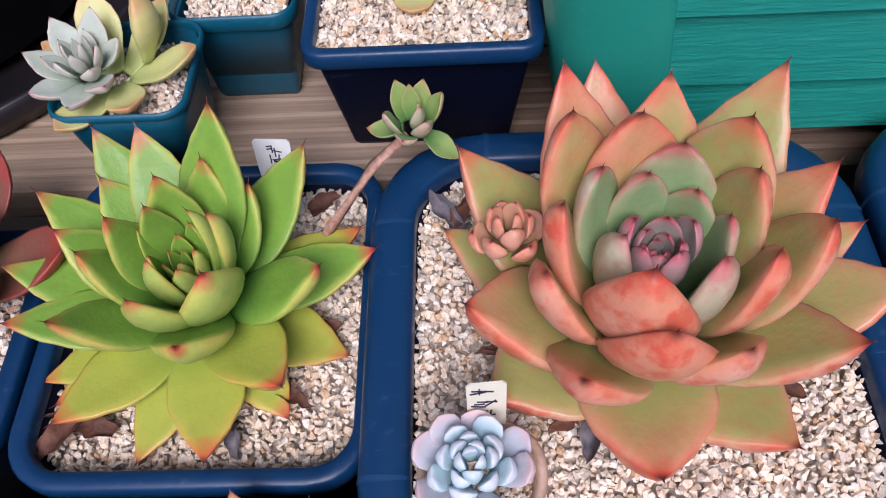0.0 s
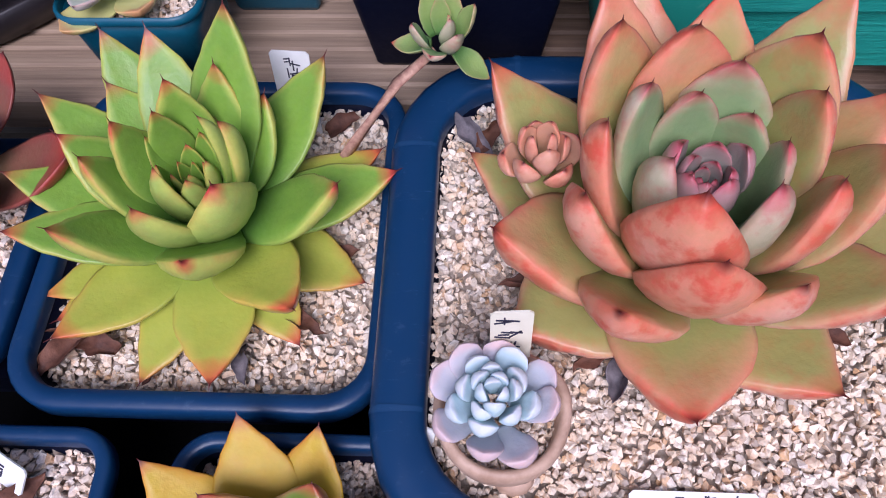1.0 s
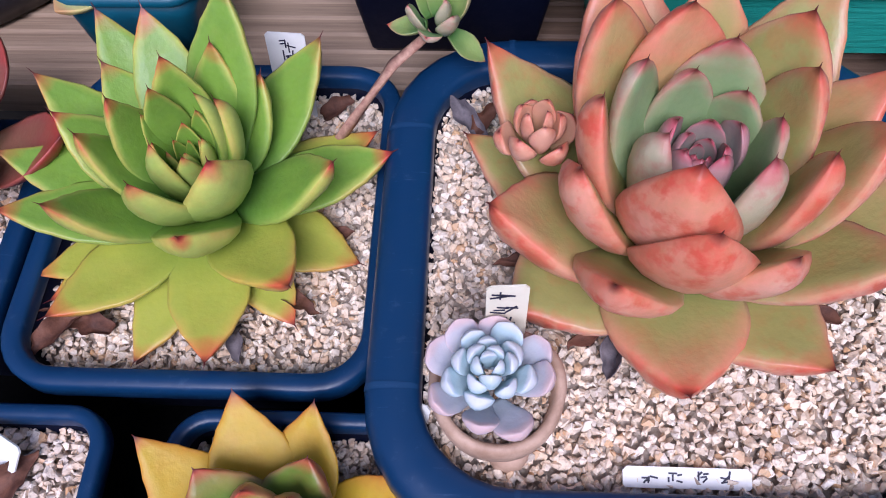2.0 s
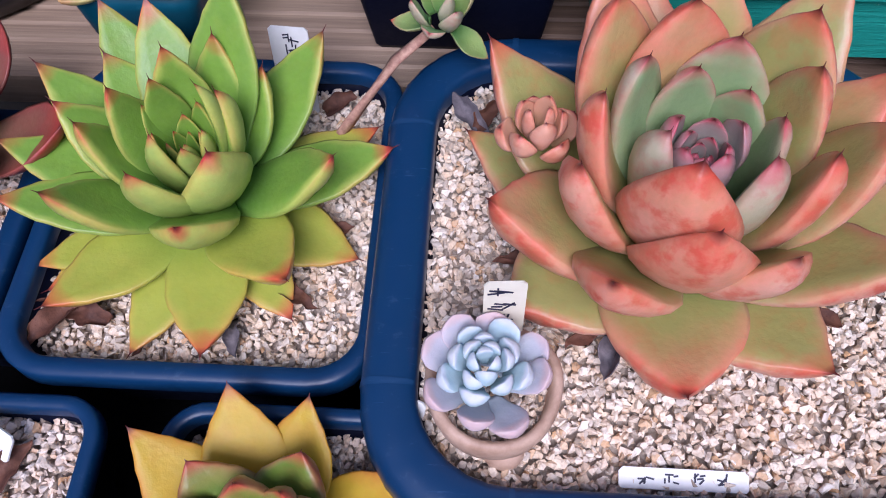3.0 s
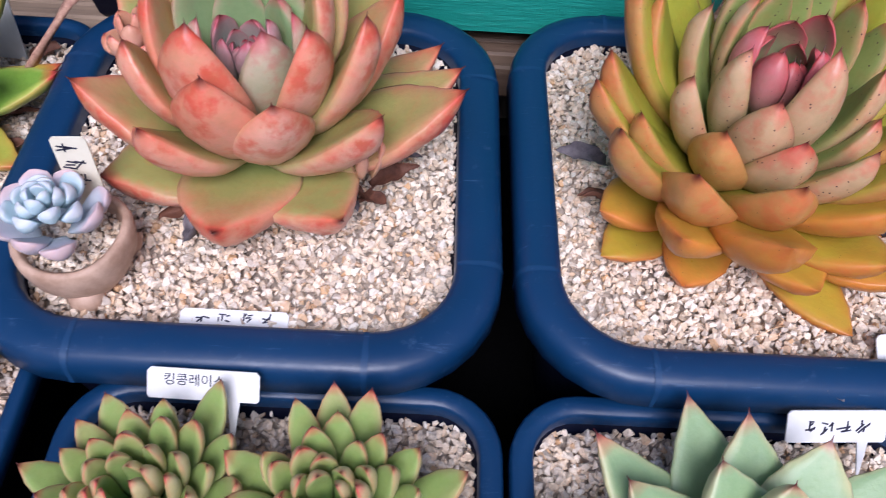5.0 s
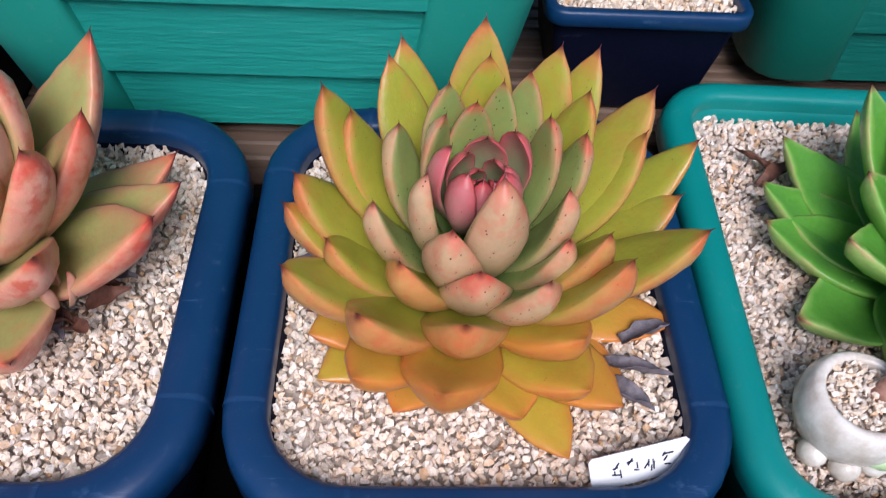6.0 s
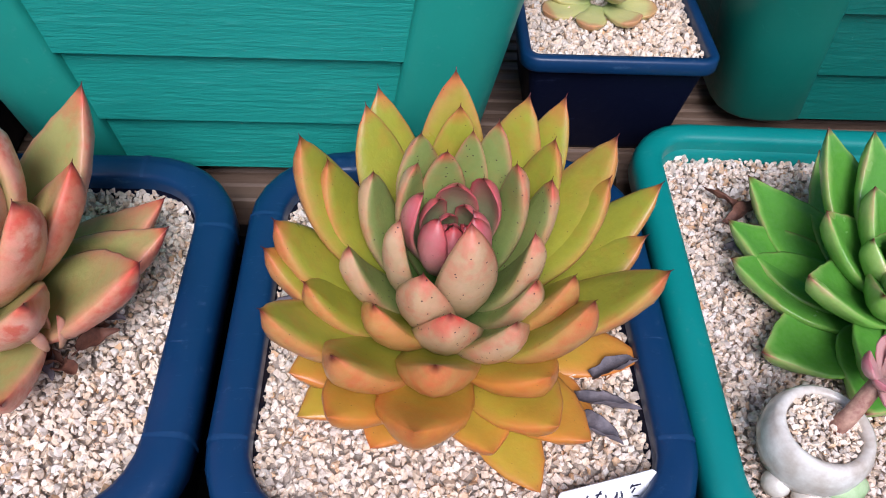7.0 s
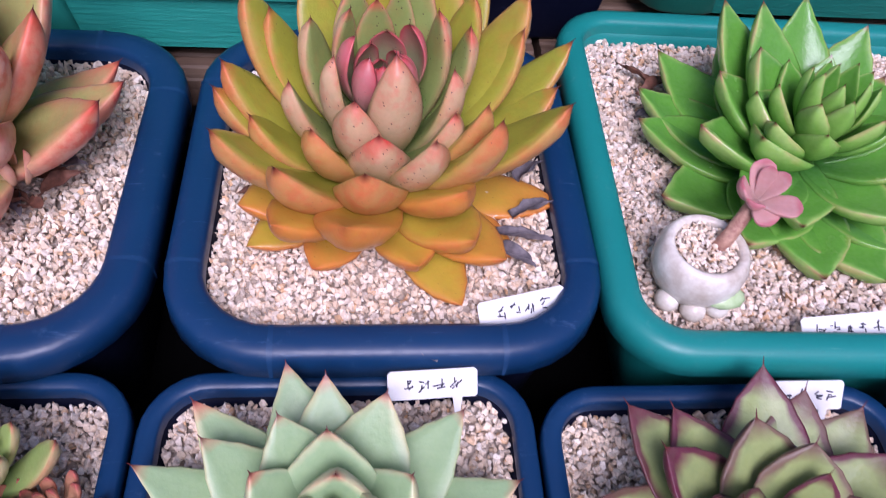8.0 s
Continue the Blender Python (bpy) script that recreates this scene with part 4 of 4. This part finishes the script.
rosette(fresh, [(149, 0.060, 0.058, 0.041, 0), (168, 0.040, 0.063, 0.039, 0), (119, 0.086, 0.074, 0.041, 0), (-155, 0.046, 0.056, 0.041, 0), (-110, 0.062, 0.030, 0.038, 0), (-62, 0.066, 0.036, 0.038, 0), (135, 0.047, 0.073, 0.039, 0), (110, 0.070, 0.080, 0.039, 0), (-20, 0.070, 0.052, 0.041, 0), (20, 0.070, 0.060, 0.041, 0), (55, 0.074, 0.070, 0.041, 0), (85, 0.076, 0.078, 0.041, 0), (-178, 0.068, 0.048, 0.041, 0), (-135, 0.070, 0.034, 0.038, 0)] + spiral_rows(18, 0.048, 0.006, 0.062, 0.082, 0.032, 0.014, 60, 1, 52), (L_FRESH,), 0.010, 0.046, 0.1, OVATE, 0.24, 0.26, 0.14, spine=0.001)

deepred = thing("succulent", "deep red rosette succulent with broad leaves", "succulent", (-0.327, 0.046, 0.092))
rosette(deepred, spiral_rows(22, 0.075, 0.008, 0.040, 0.070, 0.040, 0.016, 0, 1, 61), (L_DEEPRED,), 0.006, 0.04, 0.09, BROAD, 0.18, 0.22, 0.14, spine=0.0015)

pale = thing("succulent", "pale yellow echeveria with a bulging cream leaf", "succulent", (-0.246, 0.146, 0.134))
rosette(pale, [(-118, 0.044, 0.012, 0.022, 0), (-62, 0.034, 0.016, 0.022, 0), (5, 0.046, 0.024, 0.022, 0), (55, 0.044, 0.030, 0.021, 0), (112, 0.040, 0.036, 0.022, 0), (160, 0.040, 0.022, 0.020, 0)], (L_PALE,), 0.004, 0.012, 0.06, BLUNT, 0.20, 0.2, 0.14)
crown = new("rosette_head")
crown.parent = pale
crown.location = (-0.009, -0.006, 0.010)
rosette(crown, [(170, 0.032, 0.018, 0.018, 0), (130, 0.028, 0.026, 0.017, 0), (-140, 0.030, 0.014, 0.017, 0), (-95, 0.028, 0.012, 0.017, 0), (-50, 0.024, 0.016, 0.016, 0), (85, 0.026, 0.028, 0.016, 0)] + spiral_rows(12, 0.020, 0.003, 0.020, 0.028, 0.013, 0.006, 40, 1, 71), (L_DUSTY,), 0.002, 0.014, 0.04, SPEAR, 0.22, 0.22, 0.12, spine=0.0008)
leaf(pale, (0.014, 0.010, 0.012), (0.021, 0.012, 0.050), 0.024, L_PALE, BROAD, 0.45, 0.0, 0.0, label="bulging cream leaf")

tan = thing("succulent", "small pale green rosette with yellow lower leaves", "succulent", (0.340, 0.236, 0.153))
rosette(tan, spiral_rows(8, 0.042, 0.034, 0.004, 0.010, 0.021, 0.019, 200, 1, 81), (L_PALE,), 0.002, 0.008, 0.04, SPOON, 0.3, 0.1, 0.1)
rosette(tan, spiral_rows(16, 0.026, 0.003, 0.016, 0.028, 0.015, 0.007, 20, 1, 82), (L_JADE,), 0.006, 0.018, 0.03, SPOON, 0.3, 0.15, 0.1, spine=0.0008)
tan2 = thing("succulent", "pale rosette with apricot outer leaves", "succulent", (-0.084, 0.216, 0.153))
rosette(tan2, spiral_rows(12, 0.045, 0.008, 0.006, 0.026, 0.022, 0.012, 260, 1, 83), (L_PALE,), 0.002, 0.016, 0.05, SPOON, 0.28, 0.12, 0.1)

# ---- small pots standing in the big ones ----
clay_pot = thing("clay_pot", "small pale brown clay pot with stubby feet", "plant pot", (-0.0630, -0.0630, 0.106))
clay_pot.scale = (0.93, 0.93, 1.0)
rings = []
for r, z in ((0.016, 0.0), (0.021, 0.006), (0.0250, 0.014), (0.0265, 0.023), (0.0262, 0.0275), (0.0245, 0.0295), (0.0222, 0.0285), (0.0212, 0.024), (0.020, 0.014)):
    rings.append([(r * math.cos(a) * (1 + 0.03 * math.sin(3 * a)), r * math.sin(a) * (1 + 0.02 * math.cos(2 * a)), z + 0.0012 * math.sin(2 * a + 1)) for a in (k * 2 * math.pi / 32 for k in range(32))])
v, f = loft(rings, True, True)
mesh_object("body", v, f, CLAY, clay_pot)
for ang in (-75, 45, 165):
    bm = bmesh.new()
    bmesh.ops.create_icosphere(bm, subdivisions=2, radius=0.008, matrix=Matrix.Translation(polar(ang, 0.019, 0.005)) @ Matrix.Diagonal((1.1, 1.0, 0.9, 1)))
    part("foot", bm, CLAY, clay_pot, smooth=True)
grit("pale gravel in the clay pot", -0.0630, -0.0630, 0.021, 0.021, 0.01, 0.128, 0.0022, seed=21, round_r=0.0192)

white_pot = thing("ceramic_pot", "white glazed animal shaped pot with brown worn feet", "plant pot", (0.3955, -0.064, 0.104))
white_pot.scale = (0.9, 0.9, 0.9)
rings = []
for r, z in ((0.016, 0.004), (0.023, 0.010), (0.0265, 0.020), (0.0265, 0.030), (0.024, 0.037), (0.0215, 0.0395), (0.0185, 0.038), (0.0175, 0.034), (0.017, 0.024)):
    rings.append([(r * math.cos(a), r * math.sin(a), z) for a in (k * 2 * math.pi / 32 for k in range(32))])
v, f = loft(rings, True, True)
mesh_object("body", v, f, CERAMIC, white_pot)
for ang in (-140, -100, -60, -20):
    bm = bmesh.new()
    bmesh.ops.create_icosphere(bm, subdivisions=2, radius=0.0075, matrix=Matrix.Translation(polar(ang, 0.022, 0.007)))
    part("foot", bm, CERAMIC, white_pot, smooth=True)
bm = bmesh.new()
bmesh.ops.create_icosphere(bm, subdivisions=2, radius=0.010, matrix=Matrix.Translation(polar(-60, 0.022, 0.017)) @ Matrix.Diagonal((1.3, 0.9, 0.5, 1)))
part("glaze_patch", bm, GLAZE_GREEN, white_pot, "pale green glaze", True)
grit("pale gravel in the ceramic pot", 0.3955, -0.064, 0.0165, 0.0165, 0.01, 0.1375, 0.002, seed=22, round_r=0.0158)
rose = thing("succulent", "dull pink cutting with a grey ringed stem", "succulent", (0.4005, -0.064, 0.133))
tube("stem", [(0, 0, 0), (0.006, 0.004, 0.010), (0.012, 0.010, 0.020), (0.014, 0.012, 0.026)], [0.0042, 0.0040, 0.0036, 0.003], STEM, rose)
for az, r, z, w in ((170, 0.014, 0.040, 0.016), (80, 0.014, 0.048, 0.016), (-20, 0.030, 0.030, 0.018), (-70, 0.020, 0.024, 0.018), (20, 0.020, 0.042, 0.014), (-120, 0.012, 0.034, 0.014), (60, 0.006, 0.050, 0.010)):
    x, y, _ = polar(az, r, 0)
    leaf(rose, (0.014, 0.012, 0.027), (0.014 + x * 0.75, 0.012 + y * 0.75, 0.027 + (z - 0.027) * 0.85), w * 0.8, L_ROSE, SPOON, 0.3, 0.15, 0.12)


# ---- planters of green boards ----
def planter(label, cx, front, half, height, lean, rz=0.0, skin=None, slat=None):
    """A tapered square planter: four flared corner posts and overlapping grained boards between them."""
    root = thing("planter", label, "planter", (cx, front + half, DECK), "green planters behind the pots", rz)

    foot = 0.018

    def ring(h, z, rad):
        return [(x, y, z + foot) for x, y in rounded_loop(h, h, rad)]
    v, f = loft([ring(half - 0.02, 0, 0.04), ring(half - 0.02 + lean * height, height, 0.04), ring(half + 0.012 + lean * height, height, 0.05), ring(half + 0.012 + lean * height, height - 0.03, 0.05)], True, False)
    mesh_object("shell", v, f, skin or BIN, root)
    post = 0.052
    for sx, sy in ((1, -1), (-1, -1), (1, 1), (-1, 1)):
        rings = []
        for i in range(5):
            z = height * i / 4
            h = half + lean * z
            prof = [(-post, -0.012), (-post, 0.003), (-post + 0.010, 0.006), (-0.022, 0.006), (-0.010, 0.0035), (-0.002, -0.002), (0.0035, -0.010), (0.006, -0.022), (0.006, -post + 0.010), (0.003, -post), (-0.012, -post), (-0.012, -0.012)]
            rings.append([(sx * (h + px), sy * (h + py), z + foot) for px, py in prof])
        if sx * sy < 0:
            rings = [list(reversed(r)) for r in rings]
        v, f = loft(rings, True, True)
        ob = mesh_object("corner_post", v, f, skin or BIN, root)
        bv = ob.modifiers.new("bevel", 'BEVEL')
        bv.width, bv.segments = 0.003, 2
        bm = bmesh.new()
        bmesh.ops.create_cone(bm, cap_ends=True, segments=16, radius1=0.014, radius2=0.018, depth=foot, matrix=Matrix.Translation((sx * (half - 0.04), sy * (half - 0.04), foot / 2)))
        part("foot", bm, BLACK, root, smooth=True)
    bh = 0.050
    zs = [0.0] + [0.042 + bh * k for k in range(5)] + [height]
    for side in range(4):
        turn = Matrix.Rotation(side * math.pi / 2, 3, 'Z')
        for z0, z1 in zip(zs, zs[1:]):
            h0, h1 = half + lean * z0, half + lean * z1
            w0, w1 = h0 - post + 0.004, h1 - post + 0.004
            pts = [(-w0, -h0 - 0.001, z0), (w0, -h0 - 0.001, z0), (w1, -h1 + 0.0045, z1 + 0.001), (-w1, -h1 + 0.0045, z1 + 0.001),
                   (-w0, -h0 + 0.010, z0), (w0, -h0 + 0.010, z0), (w1, -h1 + 0.012, z1 + 0.001), (-w1, -h1 + 0.012, z1 + 0.001)]
            v = [turn @ Vector(p) + Vector((0, 0, foot)) for p in pts]
            mesh_object("board", v, [(0, 1, 2, 3), (5, 4, 7, 6), (4, 5, 1, 0), (3, 2, 6, 7), (4, 0, 3, 7), (1, 5, 6, 2)], slat or BOARD, root, False)
    return root


def board_material(name, low, high, chip):
    m, n, l, b = material(name, 0.42)
    big = noise_tex(n, l, 5, 3)
    grain = noise_tex(n, l, 28, 6, rough=0.7, stretch=(1, 1, 11))
    warp = noise_tex(n, l, 90, 4, rough=0.7, stretch=(0.35, 0.35, 3.2))
    g = arith(n, l, 'ADD', grain, warp)
    g = arith(n, l, 'MULTIPLY', g, 0.5)
    c = mix(n, l, big, low, high)
    c = mix(n, l, arith(n, l, 'MULTIPLY_ADD', g, 7.0, -3.9, True), c, chip)
    chips = noise_tex(n, l, 60, 6, rough=0.8)
    c = mix(n, l, arith(n, l, 'MULTIPLY_ADD', chips, 30.0, -20.5, True), c, (0.40, 0.60, 0.52))
    l.new(c, b.inputs["Base Color"])
    bump(n, l, b, g, 0.55, 0.003)
    return m


BOARD = board_material("grained_green_board", (0.010, 0.23, 0.185), (0.022, 0.33, 0.255), (0.05, 0.38, 0.31))
# second planter: board and plastic greens at roughly half the first one's values
BOARD_DARKER = board_material("grained_darker_green_board", (0.003, 0.11, 0.085), (0.007, 0.16, 0.12), (0.02, 0.21, 0.16))
BIN_DARKER = plastic_material("darker_green_plastic", (0.003, 0.12, 0.085), (0.008, 0.17, 0.12), 0.45, (0.04, 0.24, 0.18))
planter("tapered green planter with wood grained plastic boards", 0.1205, 0.139, 0.129, 0.28, 0.15)
planter("tapered planter with grained plastic boards in a darker green", 0.570, 0.198, 0.134, 0.28, 0.15, 0.0, BIN_DARKER, BOARD_DARKER)

# ---- large dark pot beside the teal pots ----
dark = thing("round_planter", "large round black plastic planter on a saucer", "plant pot", (-0.445, 0.30, DECK))
rings = [[(r * math.cos(k * math.pi / 24), r * math.sin(k * math.pi / 24), z) for k in range(48)] for r, z in ((0.11, 0.012), (0.125, 0.02), (0.165, 0.28), (0.172, 0.285), (0.172, 0.31), (0.160, 0.31), (0.155, 0.25))]
v, f = loft(rings, True, True)
mesh_object("body", v, f, BLACK, dark)
rings = [[(r * math.cos(k * math.pi / 24), r * math.sin(k * math.pi / 24), z) for k in range(48)] for r, z in ((0.14, 0.0), (0.165, 0.004), (0.172, 0.026), (0.166, 0.026), (0.155, 0.010))]
v, f = loft(rings, True, True)
mesh_object("saucer", v, f, BLACK, dark)

# ---- labels ----
plant_label("cream plant label with dark handwriting standing in the clay pot", (-0.0605, -0.0425, 0.1420), (0.0145, 0.050), 84, 4, [(a, b + 0.010, c, d, e) for a, b, c, d, e in scribble(3, 0.026, 0.011, 1, True)], LABEL_CREAM)
plant_label("white plant label lying along the pot rim", (0.006, -0.0872, 0.1105), (0.046, 0.0075), 20, 0, scribble(4, 0.036, 0.006, 2))
plant_label("white plant label standing behind the green leaves", (-0.1625, 0.1005, 0.1115), (0.019, 0.050), 80, -4, [(a, b + 0.011, c, d, e) for a, b, c, d, e in scribble(3, 0.024, 0.011, 3, True)])
plant_label("white plant label with dark handwriting on the pot rim", (0.0015, -0.1215, 0.1170), (0.044, 0.0125), 44, -1, (), down=0.024, words="킹콩레이스")
plant_label("white plant label leaning on the pot rim", (0.303, -0.0845, 0.1145), (0.046, 0.014), 42, 14, scribble(4, 0.030, 0.008, 5))
plant_label("white plant label with two rows of writing", (0.257, -0.1225, 0.1085), (0.042, 0.0140), 48, 3, scribble(4, 0.030, 0.008, 6), down=0.018)
plant_label("white plant label at the back of the pot", (0.438, -0.1285, 0.1030), (0.042, 0.015), 50, 0, scribble(5, 0.036, 0.007, 7), down=0.016)
plant_label("white plant label leaning between the pots", (-0.098, -0.072, 0.098), (0.016, 0.04), 60, -20, scribble(3, 0.028, 0.009, 8, True))
plant_label("white plant label lying on the gravel", (-0.266, -0.076, 0.098), (0.042, 0.012), 42, -28, scribble(3, 0.024, 0.008, 9))
plant_label("white plant label lying flat at the trough edge", (0.470, -0.0965, 0.113), (0.052, 0.014), 30, 5, scribble(5, 0.040, 0.007, 12))

# ---- dry leaves and litter ----
def litter(label, at, az, length, width, mat, rise=0.004, seed=0):
    """A shrivelled, curled leaf lying on the gravel."""
    root = thing("dry_leaf", label, "dry leaf", at, "dry leaves on the gravel")
    rng = random.Random(seed)
    x, y, _ = polar(az, length, 0)
    ob = leaf(root, (0, 0, 0), (x, y, rise), width * 0.8, mat, SPEAR, 0.05, rng.uniform(0.5, 1.1), rng.uniform(-0.3, -0.15), 0.1, "blade", twist=rng.uniform(-70, 70))
    for q in ob.data.vertices:
        q.co += Vector((noise.noise(q.co * 190 + Vector((seed, 0, 0))), noise.noise(q.co * 190 + Vector((0, seed, 5))), noise.noise(q.co * 150 + Vector((3, 0, seed))))) * 0.0022
    return root


for k, (x, y, z, az, ln, w, m) in enumerate((
        (-0.245, -0.028, 0.101, -120, 0.028, 0.014, DRY), (-0.238, -0.020, 0.101, -150, 0.026, 0.012, DRY), (-0.230, -0.038, 0.101, 160, 0.022, 0.012, DRY),
        (-0.150, 0.004, 0.101, 20, 0.024, 0.012, DRY), (-0.160, -0.018, 0.101, -30, 0.024, 0.012, DRY), (-0.176, -0.034, 0.101, -70, 0.020, 0.009, DRY_GREY),
        (-0.206, -0.036, 0.101, -110, 0.020, 0.009, DRY), (-0.150, 0.082, 0.101, 30, 0.018, 0.012, DRY), (-0.150, 0.036, 0.101, 0, 0.024, 0.010, DRY))):
    litter("shrivelled brown leaf on the gravel", (x, y + 0.012, z - 0.014), az, ln, w, m, 0.003, k)
for k, (x, y, z, az, ln, w, m) in enumerate((
        (-0.012, -0.030, 0.112, -110, 0.026, 0.014, DRY_GREY), (-0.004, -0.034, 0.112, -85, 0.024, 0.012, DRY_GREY), (-0.020, -0.026, 0.112, -140, 0.022, 0.010, DRY),
        (-0.040, -0.002, 0.112, 190, 0.024, 0.010, DRY), (-0.070, 0.062, 0.112, 120, 0.026, 0.012, DRY_GREY), (-0.074, 0.064, 0.112, 60, 0.020, 0.010, DRY),
        (0.034, -0.016, 0.112, -20, 0.026, 0.012, DRY), (0.045, 0.000, 0.112, 10, 0.026, 0.010, DRY), (0.040, -0.012, 0.112, -50, 0.022, 0.012, DRY_GREY))):
    litter("dry curled leaf under the red rosette", (x, y, z), az, ln, w, m, 0.004, 20 + k)
for k, (x, y, z, az, ln, w, m) in enumerate((
        (0.300, -0.020, 0.112, -20, 0.030, 0.012, DRY_GREY), (0.310, -0.008, 0.112, 15, 0.026, 0.012, DRY_GREY), (0.296, -0.030, 0.112, -40, 0.026, 0.012, DRY_GREY),
        (0.180, 0.030, 0.112, 170, 0.026, 0.012, DRY_GREY), (0.185, 0.005, 0.112, 190, 0.022, 0.012, DRY), (0.315, 0.020, 0.112, 30, 0.020, 0.012, DRY_GREY), (0.256, -0.086, 0.111, -60, 0.014, 0.010, DRY_GREY))):
    litter("grey shrivelled leaf at the edge of the rosette", (x - 0.005, y - 0.016, z), az, ln, w, m, 0.003, 40 + k)
for k, (x, y, z, az, ln, w, m) in enumerate((
        (0.400, 0.080, 0.112, 30, 0.026, 0.012, DRY), (0.410, 0.090, 0.112, 150, 0.024, 0.010, DRY), (0.394, 0.060, 0.112, -20, 0.022, 0.012, DRY_GREY), (-0.285, -0.112, 0.087, -80, 0.036, 0.018, DRY), (-0.270, -0.120, 0.087, -120, 0.034, 0.018, DRY), (-0.262, -0.105, 0.087, 60, 0.030, 0.016, DRY))):
    litter("reddish brown dry leaf on dusty gravel", (x, y, z - 0.002), az, ln, w, m, 0.004, 60 + k)

for k, (x, y, az, ln, w, m) in enumerate((
        (0.058, -0.012, 10, 0.022, 0.012, DRY), (0.064, 0.006, -25, 0.020, 0.011, DRY_GREY), (0.052, -0.022, -30, 0.018, 0.010, DRY))):
    litter("withered brown lower leaf hanging over the gravel", (x, y, 0.114), az, ln, w, m, 0.010, 80 + k)
